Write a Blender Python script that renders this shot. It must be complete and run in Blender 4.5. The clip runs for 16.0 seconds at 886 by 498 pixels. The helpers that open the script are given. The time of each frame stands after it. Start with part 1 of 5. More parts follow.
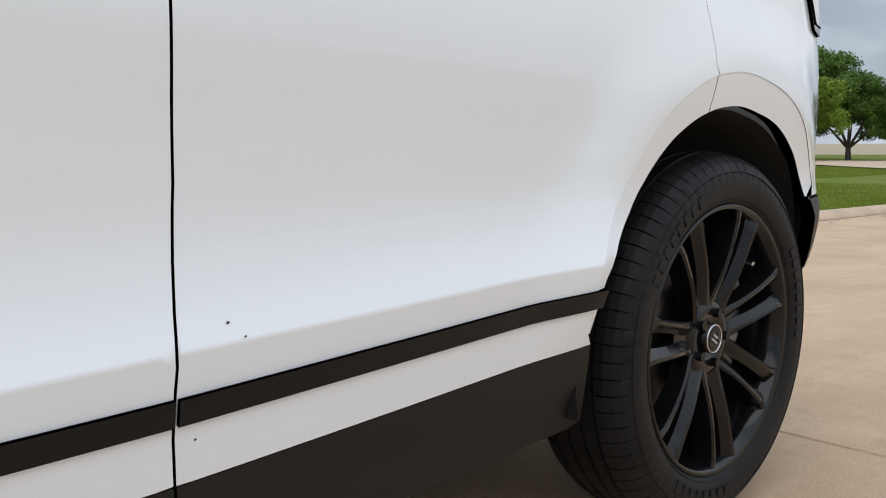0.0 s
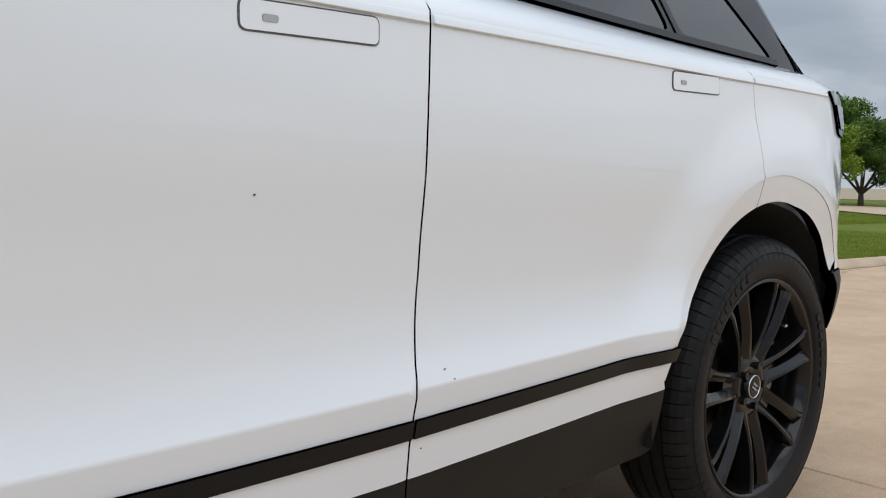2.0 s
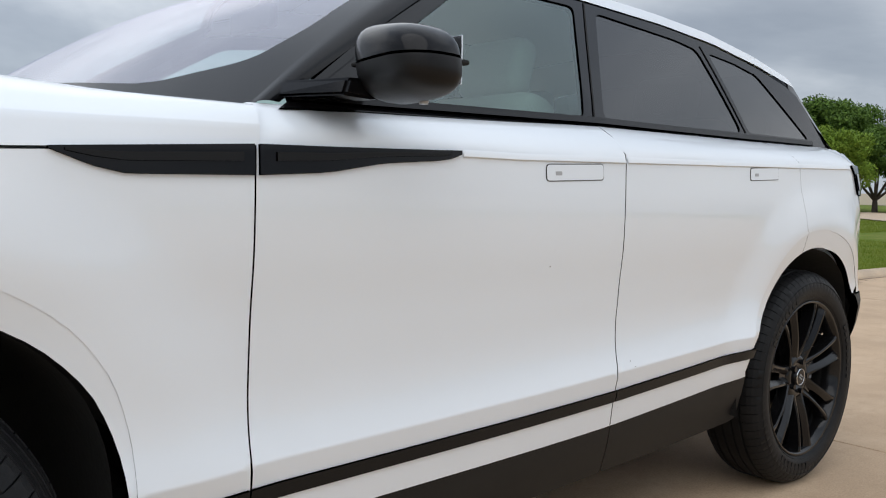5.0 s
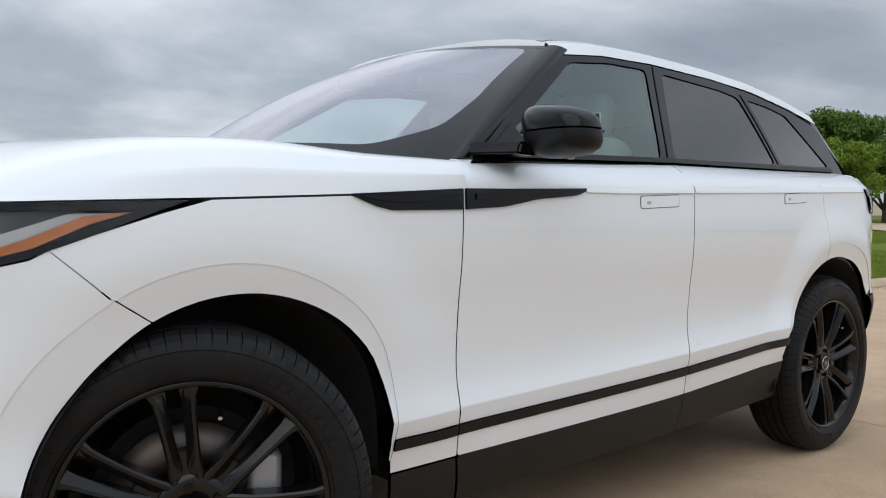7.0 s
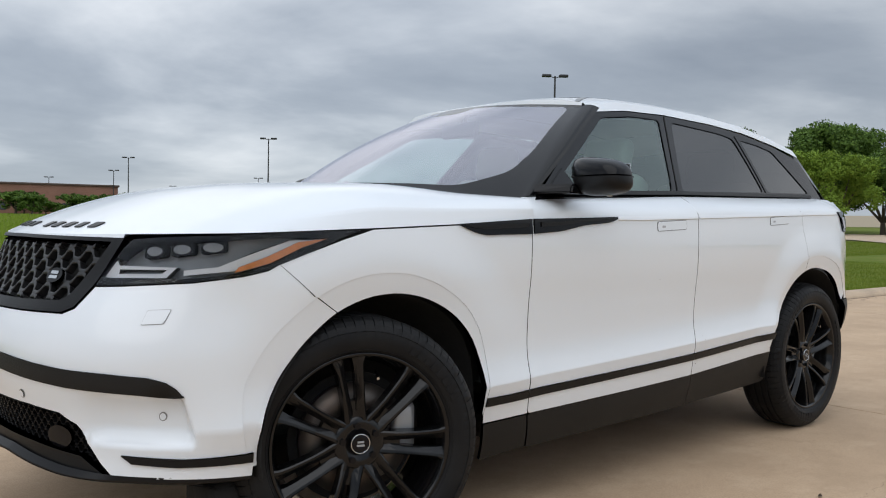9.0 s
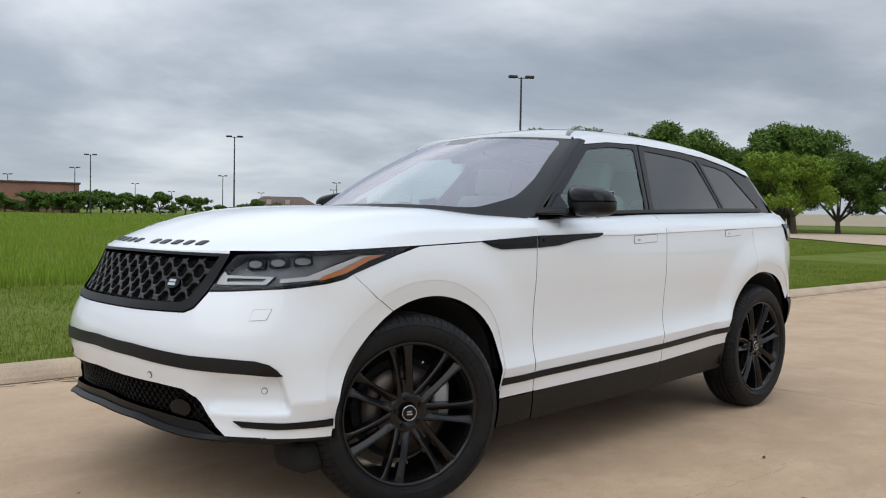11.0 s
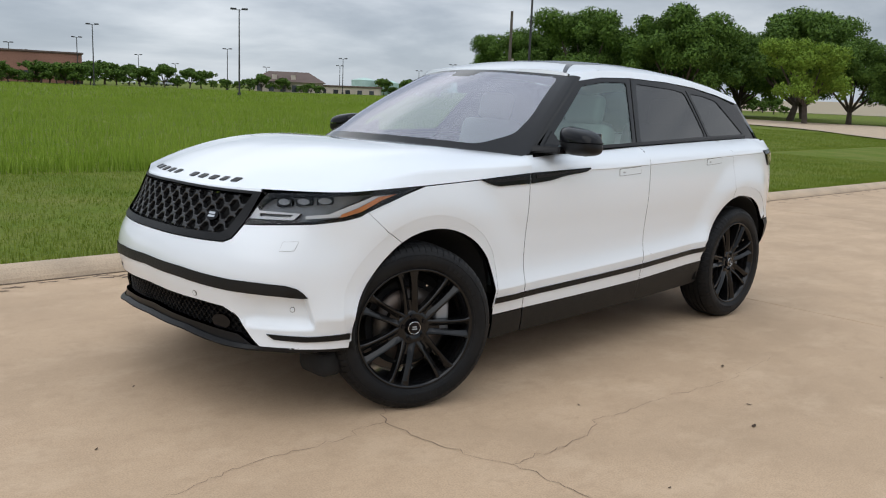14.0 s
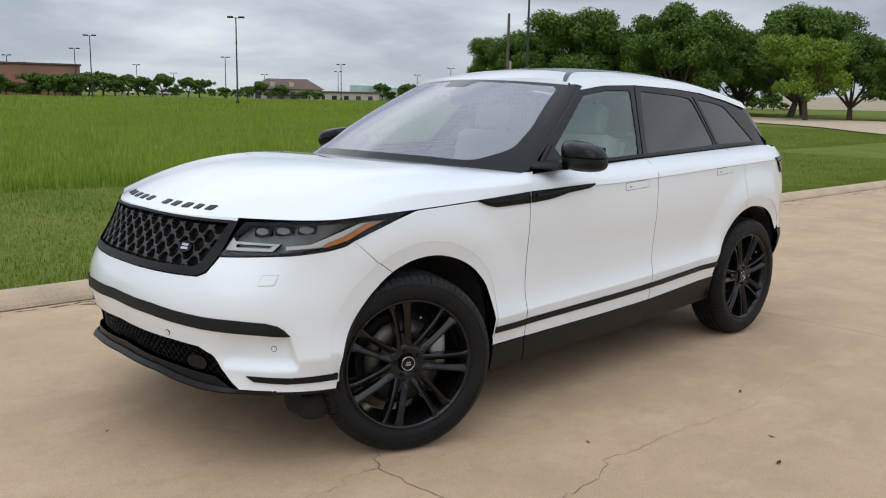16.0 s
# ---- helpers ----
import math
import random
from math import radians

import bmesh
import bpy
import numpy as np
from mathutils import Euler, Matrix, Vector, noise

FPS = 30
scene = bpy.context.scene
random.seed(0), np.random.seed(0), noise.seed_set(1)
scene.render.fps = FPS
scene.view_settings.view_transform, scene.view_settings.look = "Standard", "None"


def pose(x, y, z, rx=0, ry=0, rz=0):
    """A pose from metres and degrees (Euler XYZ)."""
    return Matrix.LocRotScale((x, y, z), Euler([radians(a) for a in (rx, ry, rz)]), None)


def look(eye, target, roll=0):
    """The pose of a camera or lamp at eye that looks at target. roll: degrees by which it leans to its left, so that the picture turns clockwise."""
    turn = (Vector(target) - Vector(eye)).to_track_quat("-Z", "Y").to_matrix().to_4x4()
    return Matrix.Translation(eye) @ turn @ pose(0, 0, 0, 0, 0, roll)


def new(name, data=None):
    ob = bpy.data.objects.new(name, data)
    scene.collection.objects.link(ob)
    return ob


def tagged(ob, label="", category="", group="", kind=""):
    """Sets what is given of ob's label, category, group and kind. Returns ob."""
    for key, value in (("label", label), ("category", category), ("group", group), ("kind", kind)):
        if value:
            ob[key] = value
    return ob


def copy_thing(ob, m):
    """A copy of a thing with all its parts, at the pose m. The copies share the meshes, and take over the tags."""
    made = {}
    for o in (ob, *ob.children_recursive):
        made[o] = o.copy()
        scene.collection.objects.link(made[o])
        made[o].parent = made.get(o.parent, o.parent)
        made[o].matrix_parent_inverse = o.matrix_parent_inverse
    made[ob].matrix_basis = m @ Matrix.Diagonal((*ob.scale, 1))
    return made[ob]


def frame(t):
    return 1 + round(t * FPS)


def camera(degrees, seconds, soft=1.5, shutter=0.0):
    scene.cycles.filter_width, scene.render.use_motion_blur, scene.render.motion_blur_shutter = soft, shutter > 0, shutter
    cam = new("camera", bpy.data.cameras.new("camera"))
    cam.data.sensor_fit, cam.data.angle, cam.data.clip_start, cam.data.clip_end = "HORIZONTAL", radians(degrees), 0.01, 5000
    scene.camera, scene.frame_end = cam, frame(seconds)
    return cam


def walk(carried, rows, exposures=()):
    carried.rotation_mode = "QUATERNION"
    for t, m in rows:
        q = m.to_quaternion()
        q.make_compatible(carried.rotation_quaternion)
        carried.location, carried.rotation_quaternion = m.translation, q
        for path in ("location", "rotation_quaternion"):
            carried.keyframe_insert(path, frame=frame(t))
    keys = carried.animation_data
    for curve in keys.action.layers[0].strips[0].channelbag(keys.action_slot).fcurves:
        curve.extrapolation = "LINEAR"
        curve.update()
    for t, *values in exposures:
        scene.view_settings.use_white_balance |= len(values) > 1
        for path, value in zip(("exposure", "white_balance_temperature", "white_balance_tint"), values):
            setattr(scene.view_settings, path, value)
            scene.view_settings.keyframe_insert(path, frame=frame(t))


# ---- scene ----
cam = camera(56.0, 16.0, soft=1.1)
PATH = [
    (0, (1.321, -1.706, 0.738), (2.682, -0.256, 0.526), 0.2),
    (0.5, (1.226, -1.748, 0.769), (2.578, -0.287, 0.573), 0.9),
    (1, (1.124, -1.794, 0.783), (2.463, -0.319, 0.61), 1.2),
    (1.5, (1.017, -1.825, 0.814), (2.359, -0.349, 0.663), 1.7),
    (2, (0.891, -1.852, 0.839), (2.239, -0.381, 0.701), 2.0),
    (2.5, (0.736, -1.9, 0.869), (2.091, -0.436, 0.729), 2.0),
    (3, (0.574, -1.967, 0.89), (1.922, -0.495, 0.766), 1.5),
    (3.5, (0.399, -2.036, 0.921), (1.736, -0.552, 0.812), 1.2),
    (3.7, (0.345, -2.067, 0.928), (1.67, -0.572, 0.815), 1.5),
    (6, (-0.396, -2.309, 0.997), (0.934, -0.82, 0.876), 1.6),
    (6.5, (-0.58, -2.386, 0.998), (0.744, -0.89, 0.9), 1.3),
    (7, (-0.749, -2.475, 0.997), (0.565, -0.969, 0.91), 1.1),
    (7.5, (-0.911, -2.61, 1.002), (0.387, -1.091, 0.924), 1.0),
    (8, (-1.056, -2.714, 1.011), (0.227, -1.182, 0.93), 0.9),
    (8.5, (-1.259, -2.805, 1.018), (0.036, -1.283, 0.949), 0.8),
    (10.8, (-2.071, -3.25, 1.095), (-0.7, -1.795, 1.045), 1.2),
    (11, (-2.122, -3.276, 1.102), (-0.746, -1.825, 1.042), 1.0),
    (11.5, (-2.222, -3.383, 1.139), (-0.851, -1.93, 1.043), 1.0),
    (12, (-2.301, -3.46, 1.178), (-0.931, -2.012, 1.016), 1.0),
    (12.5, (-2.362, -3.528, 1.223), (-0.997, -2.084, 0.989), 1.6),
    (13, (-2.398, -3.575, 1.272), (-1.035, -2.142, 0.972), 2.0),
    (13.5, (-2.422, -3.599, 1.329), (-1.066, -2.167, 0.998), 2.3),
    (14, (-2.43, -3.609, 1.38), (-1.078, -2.176, 1.033), 2.3),
    (14.5, (-2.401, -3.593, 1.411), (-1.052, -2.159, 1.062), 2.3),
    (15, (-2.347, -3.55, 1.434), (-0.995, -2.118, 1.086), 1.9),
    (15.5, (-2.266, -3.488, 1.423), (-0.915, -2.052, 1.084), 1.3),
    (16, (-2.201, -3.409, 1.432), (-0.852, -1.972, 1.093), 1.1),
]
walk(cam, [(t, look(eye, target, roll)) for t, eye, target, roll in PATH],
     exposures=[(0, 0.18), (1, 0.14), (2, 0.07), (4, 0.05), (6, 0.03), (7, -0.03), (8.5, -0.05), (11, 0.0), (16, 0.02)])

# ---- light: a bright overcast sky, and a wide soft sun behind the cloud ----
world = bpy.data.worlds.new("overcast")
scene.world = world
world.use_nodes = True
wn, wl = world.node_tree.nodes, world.node_tree.links
wn.clear()


def wnode(kind, **values):
    n = wn.new(kind)
    for k, v in values.items():
        n.inputs[k].default_value = v
    return n


w_out, w_bg = wn.new("ShaderNodeOutputWorld"), wn.new("ShaderNodeBackground")
sky = wn.new("ShaderNodeTexSky")
sky.sky_type, sky.sun_disc = "NISHITA", False
sky.sun_elevation, sky.sun_rotation = radians(58), radians(200)
coord = wn.new("ShaderNodeTexCoord")
sep = wn.new("ShaderNodeSeparateXYZ")
wl.new(coord.outputs["Generated"], sep.inputs[0])
# the cloud deck is a flat layer: stretch the direction by its height
up = wn.new("ShaderNodeMath")
up.operation = "MAXIMUM"
up.inputs[1].default_value = 0.0
wl.new(sep.outputs["Z"], up.inputs[0])
den = wn.new("ShaderNodeMath")
den.inputs[1].default_value = 0.16
wl.new(up.outputs[0], den.inputs[0])
flat = wn.new("ShaderNodeVectorMath")
flat.operation = "DIVIDE"
wl.new(coord.outputs["Generated"], flat.inputs[0])
wl.new(den.outputs[0], flat.inputs[1])
big = wnode("ShaderNodeTexNoise", Scale=0.62, Detail=7.0, Roughness=0.52, Distortion=0.25)
wl.new(flat.outputs[0], big.inputs["Vector"])
ramp = wn.new("ShaderNodeValToRGB")
for pos, col in ((0.32, (0.27, 0.31, 0.375, 1)), (0.45, (0.385, 0.43, 0.495, 1)), (0.54, (0.55, 0.595, 0.655, 1)), (0.66, (0.82, 0.855, 0.90, 1))):
    e = ramp.color_ramp.elements.new(pos)
    e.color = col
ramp.color_ramp.elements.remove(ramp.color_ramp.elements[0])
ramp.color_ramp.elements.remove(ramp.color_ramp.elements[-1])
wl.new(big.outputs["Fac"], ramp.inputs[0])
# overcast skies grow brighter towards the zenith
lift = wn.new("ShaderNodeMapRange")
lift.interpolation_type = "SMOOTHSTEP"
for k, v in (("From Min", 0.18), ("From Max", 0.85), ("To Min", 1.0), ("To Max", 2.0)):
    lift.inputs[k].default_value = v
wl.new(sep.outputs["Z"], lift.inputs["Value"])
bright = wn.new("ShaderNodeVectorMath")
bright.operation = "SCALE"
wl.new(ramp.outputs[0], bright.inputs[0])
wl.new(lift.outputs[0], bright.inputs["Scale"])
# a heavier cloud bank towards the east
bank = wn.new("ShaderNodeVectorMath")
bank.operation = "DOT_PRODUCT"
bank.inputs[1].default_value = (0.93, 0.20, 0.30)
wl.new(coord.outputs["Generated"], bank.inputs[0])
heavy = wn.new("ShaderNodeMapRange")
heavy.interpolation_type = "SMOOTHSTEP"
for k, v in (("From Min", 0.80), ("From Max", 1.0), ("To Min", 1.0), ("To Max", 0.84)):
    heavy.inputs[k].default_value = v
wl.new(bank.outputs["Value"], heavy.inputs["Value"])
banked = wn.new("ShaderNodeVectorMath")
banked.operation = "SCALE"
wl.new(bright.outputs[0], banked.inputs[0])
wl.new(heavy.outputs[0], banked.inputs["Scale"])
haze = wn.new("ShaderNodeMapRange")
for k, v in (("From Min", 0.0), ("From Max", 0.10), ("To Min", 0.75), ("To Max", 0.0)):
    haze.inputs[k].default_value = v
wl.new(sep.outputs["Z"], haze.inputs["Value"])
hazed = wn.new("ShaderNodeMix")
hazed.data_type = "RGBA"
wl.new(haze.outputs[0], hazed.inputs["Factor"])
wl.new(banked.outputs[0], hazed.inputs["A"])
hazed.inputs["B"].default_value = (0.40, 0.46, 0.53, 1)
skys = wn.new("ShaderNodeVectorMath")
skys.operation = "SCALE"
skys.inputs["Scale"].default_value = 0.012
wl.new(sky.outputs[0], skys.inputs[0])
total = wn.new("ShaderNodeVectorMath")
wl.new(hazed.outputs["Result"], total.inputs[0])
wl.new(skys.outputs[0], total.inputs[1])
wl.new(total.outputs[0], w_bg.inputs[0])
w_bg.inputs[1].default_value = 1.0
wl.new(w_bg.outputs[0], w_out.inputs[0])

sun = new("sun", bpy.data.lights.new("sun", "SUN"))
sun.data.energy, sun.data.angle, sun.data.color = 0.95, radians(70), (1.0, 0.97, 0.93)
sun.matrix_world = look((-10, -5, 13.5), (0, 0, 0))


# ---- materials ----
def material(name, color, rough=0.5, metal=0.0, coat=0.0, grain=0.0, grain_scale=200.0, tint=0.0, tint_scale=4.0, second=None, bump=0.0,
             bump_scale=None, spec=0.5, coat_rough=0.03, random_tint=0.0):
    """A surface with broad colour variation, fine grain and fine relief."""
    m = bpy.data.materials.new(name)
    m.use_nodes = True
    n, l = m.node_tree.nodes, m.node_tree.links
    p = n["Principled BSDF"]
    p.inputs["Roughness"].default_value, p.inputs["Metallic"].default_value = rough, metal
    p.inputs["Coat Weight"].default_value, p.inputs["Coat Roughness"].default_value = coat, coat_rough
    p.inputs["Specular IOR Level"].default_value = spec
    tc = n.new("ShaderNodeTexCoord")
    out = None
    base = n.new("ShaderNodeRGB")
    base.outputs[0].default_value = (*color, 1)
    out = base.outputs[0]

    def noise_tex(scale, detail):
        t = n.new("ShaderNodeTexNoise")
        t.inputs["Scale"].default_value, t.inputs["Detail"].default_value = scale, detail
        l.new(tc.outputs["Object"], t.inputs["Vector"])
        return t

    def mix(fac, a, b, amount):
        k = n.new("ShaderNodeMath")
        k.operation, k.use_clamp = "MULTIPLY", True
        k.inputs[1].default_value = amount
        l.new(fac, k.inputs[0])
        x = n.new("ShaderNodeMix")
        x.data_type = "RGBA"
        l.new(k.outputs[0], x.inputs["Factor"])
        l.new(a, x.inputs["A"])
        x.inputs["B"].default_value = (*b, 1)
        return x.outputs["Result"]

    if tint:
        t = noise_tex(tint_scale, 5)
        r = n.new("ShaderNodeMapRange")
        r.inputs["From Min"].default_value, r.inputs["From Max"].default_value = 0.38, 0.66
        l.new(t.outputs["Fac"], r.inputs["Value"])
        out = mix(r.outputs[0], out, second or tuple(c * 0.6 for c in color), tint)
    if grain:
        t = noise_tex(grain_scale, 3)
        r = n.new("ShaderNodeMapRange")
        r.inputs["From Min"].default_value, r.inputs["From Max"].default_value = 0.42, 0.7
        l.new(t.outputs["Fac"], r.inputs["Value"])
        out = mix(r.outputs[0], out, tuple(c * 0.5 for c in color), grain)
    if random_tint:
        g = n.new("ShaderNodeNewGeometry")
        out = mix(g.outputs["Random Per Island"], out, second or tuple(c * 0.5 for c in color), random_tint)
    l.new(out, p.inputs["Base Color"])
    if bump:
        t = noise_tex(bump_scale or grain_scale, 4)
        b = n.new("ShaderNodeBump")
        b.inputs["Strength"].default_value, b.inputs["Distance"].default_value = bump, 0.01
        l.new(t.outputs["Fac"], b.inputs["Height"])
        l.new(b.outputs[0], p.inputs["Normal"])
    return m


def glass_material(name, tint, rough=0.0, weight=1.0, gloss=(1, 1, 1)):
    """Thin car glass: clear behind a gloss that grows towards the edge, tinted."""
    m = bpy.data.materials.new(name)
    m.use_nodes = True
    n, l = m.node_tree.nodes, m.node_tree.links
    n.clear()
    o, mixer, tr, gl, lw = (n.new("ShaderNode" + k) for k in ("OutputMaterial", "MixShader", "BsdfTransparent", "BsdfGlossy", "LayerWeight"))
    tr.inputs[0].default_value = (*tint, 1)
    gl.inputs["Roughness"].default_value = rough
    gl.inputs["Color"].default_value = (*gloss, 1)
    lw.inputs["Blend"].default_value = 0.5
    face = ((weight - 1) / (weight + 1)) ** 2
    power, scaled = n.new("ShaderNodeMath"), n.new("ShaderNodeMath")
    power.operation, scaled.operation = "POWER", "MULTIPLY_ADD"
    power.inputs[1].default_value = 4.0
    scaled.inputs[1].default_value, scaled.inputs[2].default_value = 1 - face, face
    l.new(lw.outputs["Facing"], power.inputs[0])
    l.new(power.outputs[0], scaled.inputs[0])
    l.new(scaled.outputs[0], mixer.inputs[0])
    l.new(tr.outputs[0], mixer.inputs[1])
    l.new(gl.outputs[0], mixer.inputs[2])
    l.new(mixer.outputs[0], o.inputs[0])
    return m


PAINT = material("white_car_paint", (0.785, 0.825, 0.86), rough=0.36, coat=1.0, tint=0.05, tint_scale=3, second=(0.72, 0.74, 0.75), coat_rough=0.04)
BLACK = material("satin_black_plastic", (0.008, 0.008, 0.0085), rough=0.38, spec=0.22, grain=0.3, grain_scale=300, bump=0.05, bump_scale=700)
CLAD = material("grained_black_plastic", (0.011, 0.011, 0.011), rough=0.5, spec=0.25, tint=0.3, tint_scale=6, second=(0.018, 0.0175, 0.017), bump=0.12, bump_scale=900)
GLOSS = material("gloss_black_trim", (0.005, 0.005, 0.006), rough=0.09, spec=0.24)
DRYFIELD = material("dry_grass_field", (0.33, 0.27, 0.18), rough=0.95, tint=0.5, tint_scale=0.08, second=(0.34, 0.29, 0.19))
RUBBER = material("tyre_rubber", (0.009, 0.0093, 0.0102), rough=0.5, tint=0.6, tint_scale=14, second=(0.017, 0.0167, 0.0165), bump=0.12, bump_scale=260, spec=0.16)
RIM = material("gloss_black_alloy", (0.005, 0.005, 0.0055), rough=0.13, spec=0.38, tint=0.25, tint_scale=20, second=(0.010, 0.0095, 0.009))
# black underside parts; also painted as shade on the sheet behind body gaps
DARK = material("black_underbody_and_gap_shade", (0.006, 0.006, 0.006), rough=0.85, grain=0.3, bump=0.2, bump_scale=60)
STEEL = material("brake_disc_steel", (0.14, 0.13, 0.12), rough=0.45, metal=0.9, tint=0.6, tint_scale=12, second=(0.11, 0.07, 0.05))
CHROME = material("bright_metal", (0.62, 0.63, 0.64), rough=0.2, metal=1.0)
SILVER = material("silver_plastic", (0.35, 0.36, 0.37), rough=0.35, metal=0.4)
LAMPGREY = material("lamp_reflector", (0.24, 0.25, 0.26), rough=0.35, metal=0.3, tint=0.4, tint_scale=25)
LIGHTGUIDE = material("frosted_light_guide", (0.62, 0.63, 0.64), rough=0.35, coat=0.5)
AMBER = material("amber_lens", (0.62, 0.20, 0.05), rough=0.3, coat=1.0, tint=0.4, tint_scale=30)
RED = material("red_lamp_lens", (0.10, 0.012, 0.012), rough=0.15, coat=1.0)
LEATHER = material("pale_leather", (0.42, 0.41, 0.38), rough=0.6, grain=0.3, bump=0.1, bump_scale=120)
CABIN = material("black_cabin_trim", (0.02, 0.02, 0.021), rough=0.7, grain=0.3, bump=0.1)
CLEAR = glass_material("clear_lamp_cover", (0.86, 0.87, 0.88), weight=1.35)
SCREEN = glass_material("windscreen_glass", (0.80, 0.88, 0.85), weight=3.3, gloss=(0.93, 0.92, 1.0))
SIDEGLASS = glass_material("green_side_glass", (0.55, 0.70, 0.65), weight=1.95, gloss=(0.88, 1.0, 0.97))
PRIVACY = glass_material("dark_privacy_glass", (0.05, 0.052, 0.055), weight=1.45)
FRIT = material("black_glass_border", (0.006, 0.006, 0.007), rough=0.08, spec=0.28)
JOINT = material("shadowed_joint", (0.10, 0.10, 0.10), rough=0.8)
FAINT = material("fine_joint", (0.40, 0.41, 0.42), rough=0.6)
GRILLEBAR = material("grille_plastic", (0.017, 0.017, 0.018), rough=0.38, grain=0.3)
CONCRETE = material("tan_concrete", (0.545, 0.385, 0.247), rough=0.85, tint=0.75, tint_scale=1.3, second=(0.425, 0.298, 0.188), grain=0.45, grain_scale=140, bump=0.16, bump_scale=160)


def weathered(m, spots, blotch):
    """Adds pale scuffs, sweeping stains and small dark specks to a concrete surface."""
    n, l = m.node_tree.nodes, m.node_tree.links
    p = n["Principled BSDF"]
    out = p.inputs["Base Color"].links[0].from_socket
    tc = n.new("ShaderNodeTexCoord")
    for scale, stretch, lo, hi, amount, tone in ((2.2, (1, 1.5, 1), 0.50, 0.70, 0.38, (0.64, 0.475, 0.325)), (7.0, (1, 1.3, 1), 0.52, 0.70, 0.42, blotch), (30.0, (1, 1, 1), 0.53, 0.70, 0.45, blotch), (60.0, (1, 1, 1), 0.56, 0.70, 0.35, (0.62, 0.47, 0.33)), (95.0, (1, 1, 1), 0.69, 0.74, 0.7, spots)):
        mp = n.new("ShaderNodeMapping")
        mp.inputs["Scale"].default_value, mp.inputs["Rotation"].default_value = stretch, (0, 0, 0.35)
        l.new(tc.outputs["Object"], mp.inputs["Vector"])
        t = n.new("ShaderNodeTexNoise")
        t.inputs["Scale"].default_value, t.inputs["Detail"].default_value, t.inputs["Roughness"].default_value = scale, 6.0, 0.62
        l.new(mp.outputs[0], t.inputs["Vector"])
        r = n.new("ShaderNodeMapRange")
        for k, v in (("From Min", lo), ("From Max", hi), ("To Max", amount)):
            r.inputs[k].default_value = v
        l.new(t.outputs["Fac"], r.inputs["Value"])
        x = n.new("ShaderNodeMix")
        x.data_type = "RGBA"
        l.new(r.outputs[0], x.inputs["Factor"])
        l.new(out, x.inputs["A"])
        x.inputs["B"].default_value = (*tone, 1)
        out = x.outputs["Result"]
    l.new(out, p.inputs["Base Color"])


weathered(CONCRETE, (0.20, 0.135, 0.085), (0.38, 0.265, 0.165))
KERB = material("kerb_concrete", (0.54, 0.41, 0.285), rough=0.85, tint=0.6, tint_scale=2.5, second=(0.36, 0.28, 0.20), grain=0.4, grain_scale=80, bump=0.4, bump_scale=50)
GRASS = material("mown_grass", (0.115, 0.165, 0.020), rough=0.95, spec=0.1, tint=0.85, tint_scale=0.9, second=(0.185, 0.195, 0.05), grain=0.6, grain_scale=26, bump=0.8, bump_scale=40)
BLADE = material("grass_blades", (0.095, 0.155, 0.014), rough=0.9, spec=0.1, random_tint=0.75, second=(0.22, 0.265, 0.045), tint=0.7, tint_scale=1.1)
TALL = material("tall_grass_blades", (0.14, 0.225, 0.018), rough=0.9, spec=0.1, random_tint=0.7, second=(0.27, 0.36, 0.055), tint=0.5, tint_scale=0.25)
BARK = material("bark", (0.09, 0.07, 0.055), rough=0.95, tint=0.6, tint_scale=3, bump=0.6, bump_scale=12)
LEAF = material("oak_leaves", (0.046, 0.092, 0.016), rough=0.8, spec=0.2, random_tint=0.85, second=(0.12, 0.20, 0.032))
LEAFLIGHT = material("bright_leaves", (0.11, 0.185, 0.018), rough=0.8, spec=0.2, random_tint=0.8, second=(0.21, 0.30, 0.04))
BRICK = material("red_brick_wall", (0.34, 0.175, 0.125), rough=0.9, tint=0.5, tint_scale=0.2, grain=0.4, grain_scale=4)
ROOFING = material("brown_roof", (0.14, 0.10, 0.085), rough=0.9, tint=0.4, tint_scale=0.5)
STUCCO = material("pale_wall", (0.52, 0.45, 0.38), rough=0.9, tint=0.4, tint_scale=0.5)
TANKPAINT = material("pale_green_tank", (0.45, 0.62, 0.56), rough=0.6, tint=0.4, tint_scale=0.3)
POST = material("dark_post", (0.035, 0.035, 0.037), rough=0.6, tint=0.4, tint_scale=2)
WOODPOLE = material("weathered_pole", (0.12, 0.10, 0.085), rough=0.9, tint=0.5, tint_scale=2)
CRACK = material("dirt_in_crack", (0.15, 0.105, 0.072), rough=0.95, grain=0.4)
DEBRIS = material("dry_leaf", (0.06, 0.035, 0.02), rough=0.9, tint=0.5, tint_scale=60)
CARPAINTS = [material("far_paint_" + n, c, rough=0.35, coat=0.6, tint=0.1) for n, c in (("white", (0.75, 0.75, 0.75)), ("silver", (0.4, 0.41, 0.42)), ("dark", (0.04, 0.045, 0.05)), ("red", (0.3, 0.03, 0.03)))]
FARGLASS = material("far_window", (0.03, 0.035, 0.04), rough=0.1, coat=0.5)


# ---- mesh helpers ----
def mesh_object(name, verts, faces, mat, parent=None, label="", smooth=True, normals=None):
    me = bpy.data.meshes.new(name)
    me.from_pydata([tuple(map(float, v)) for v in verts], [], [tuple(int(i) for i in f) for f in faces])
    me.update()
    me.polygons.foreach_set("use_smooth", [smooth] * len(me.polygons))
    if normals is not None:
        me.normals_split_custom_set_from_vertices([tuple(map(float, v)) for v in normals])
    me.materials.append(mat)
    ob = new(name, me)
    if parent:
        ob.parent = parent
    return tagged(ob, label)


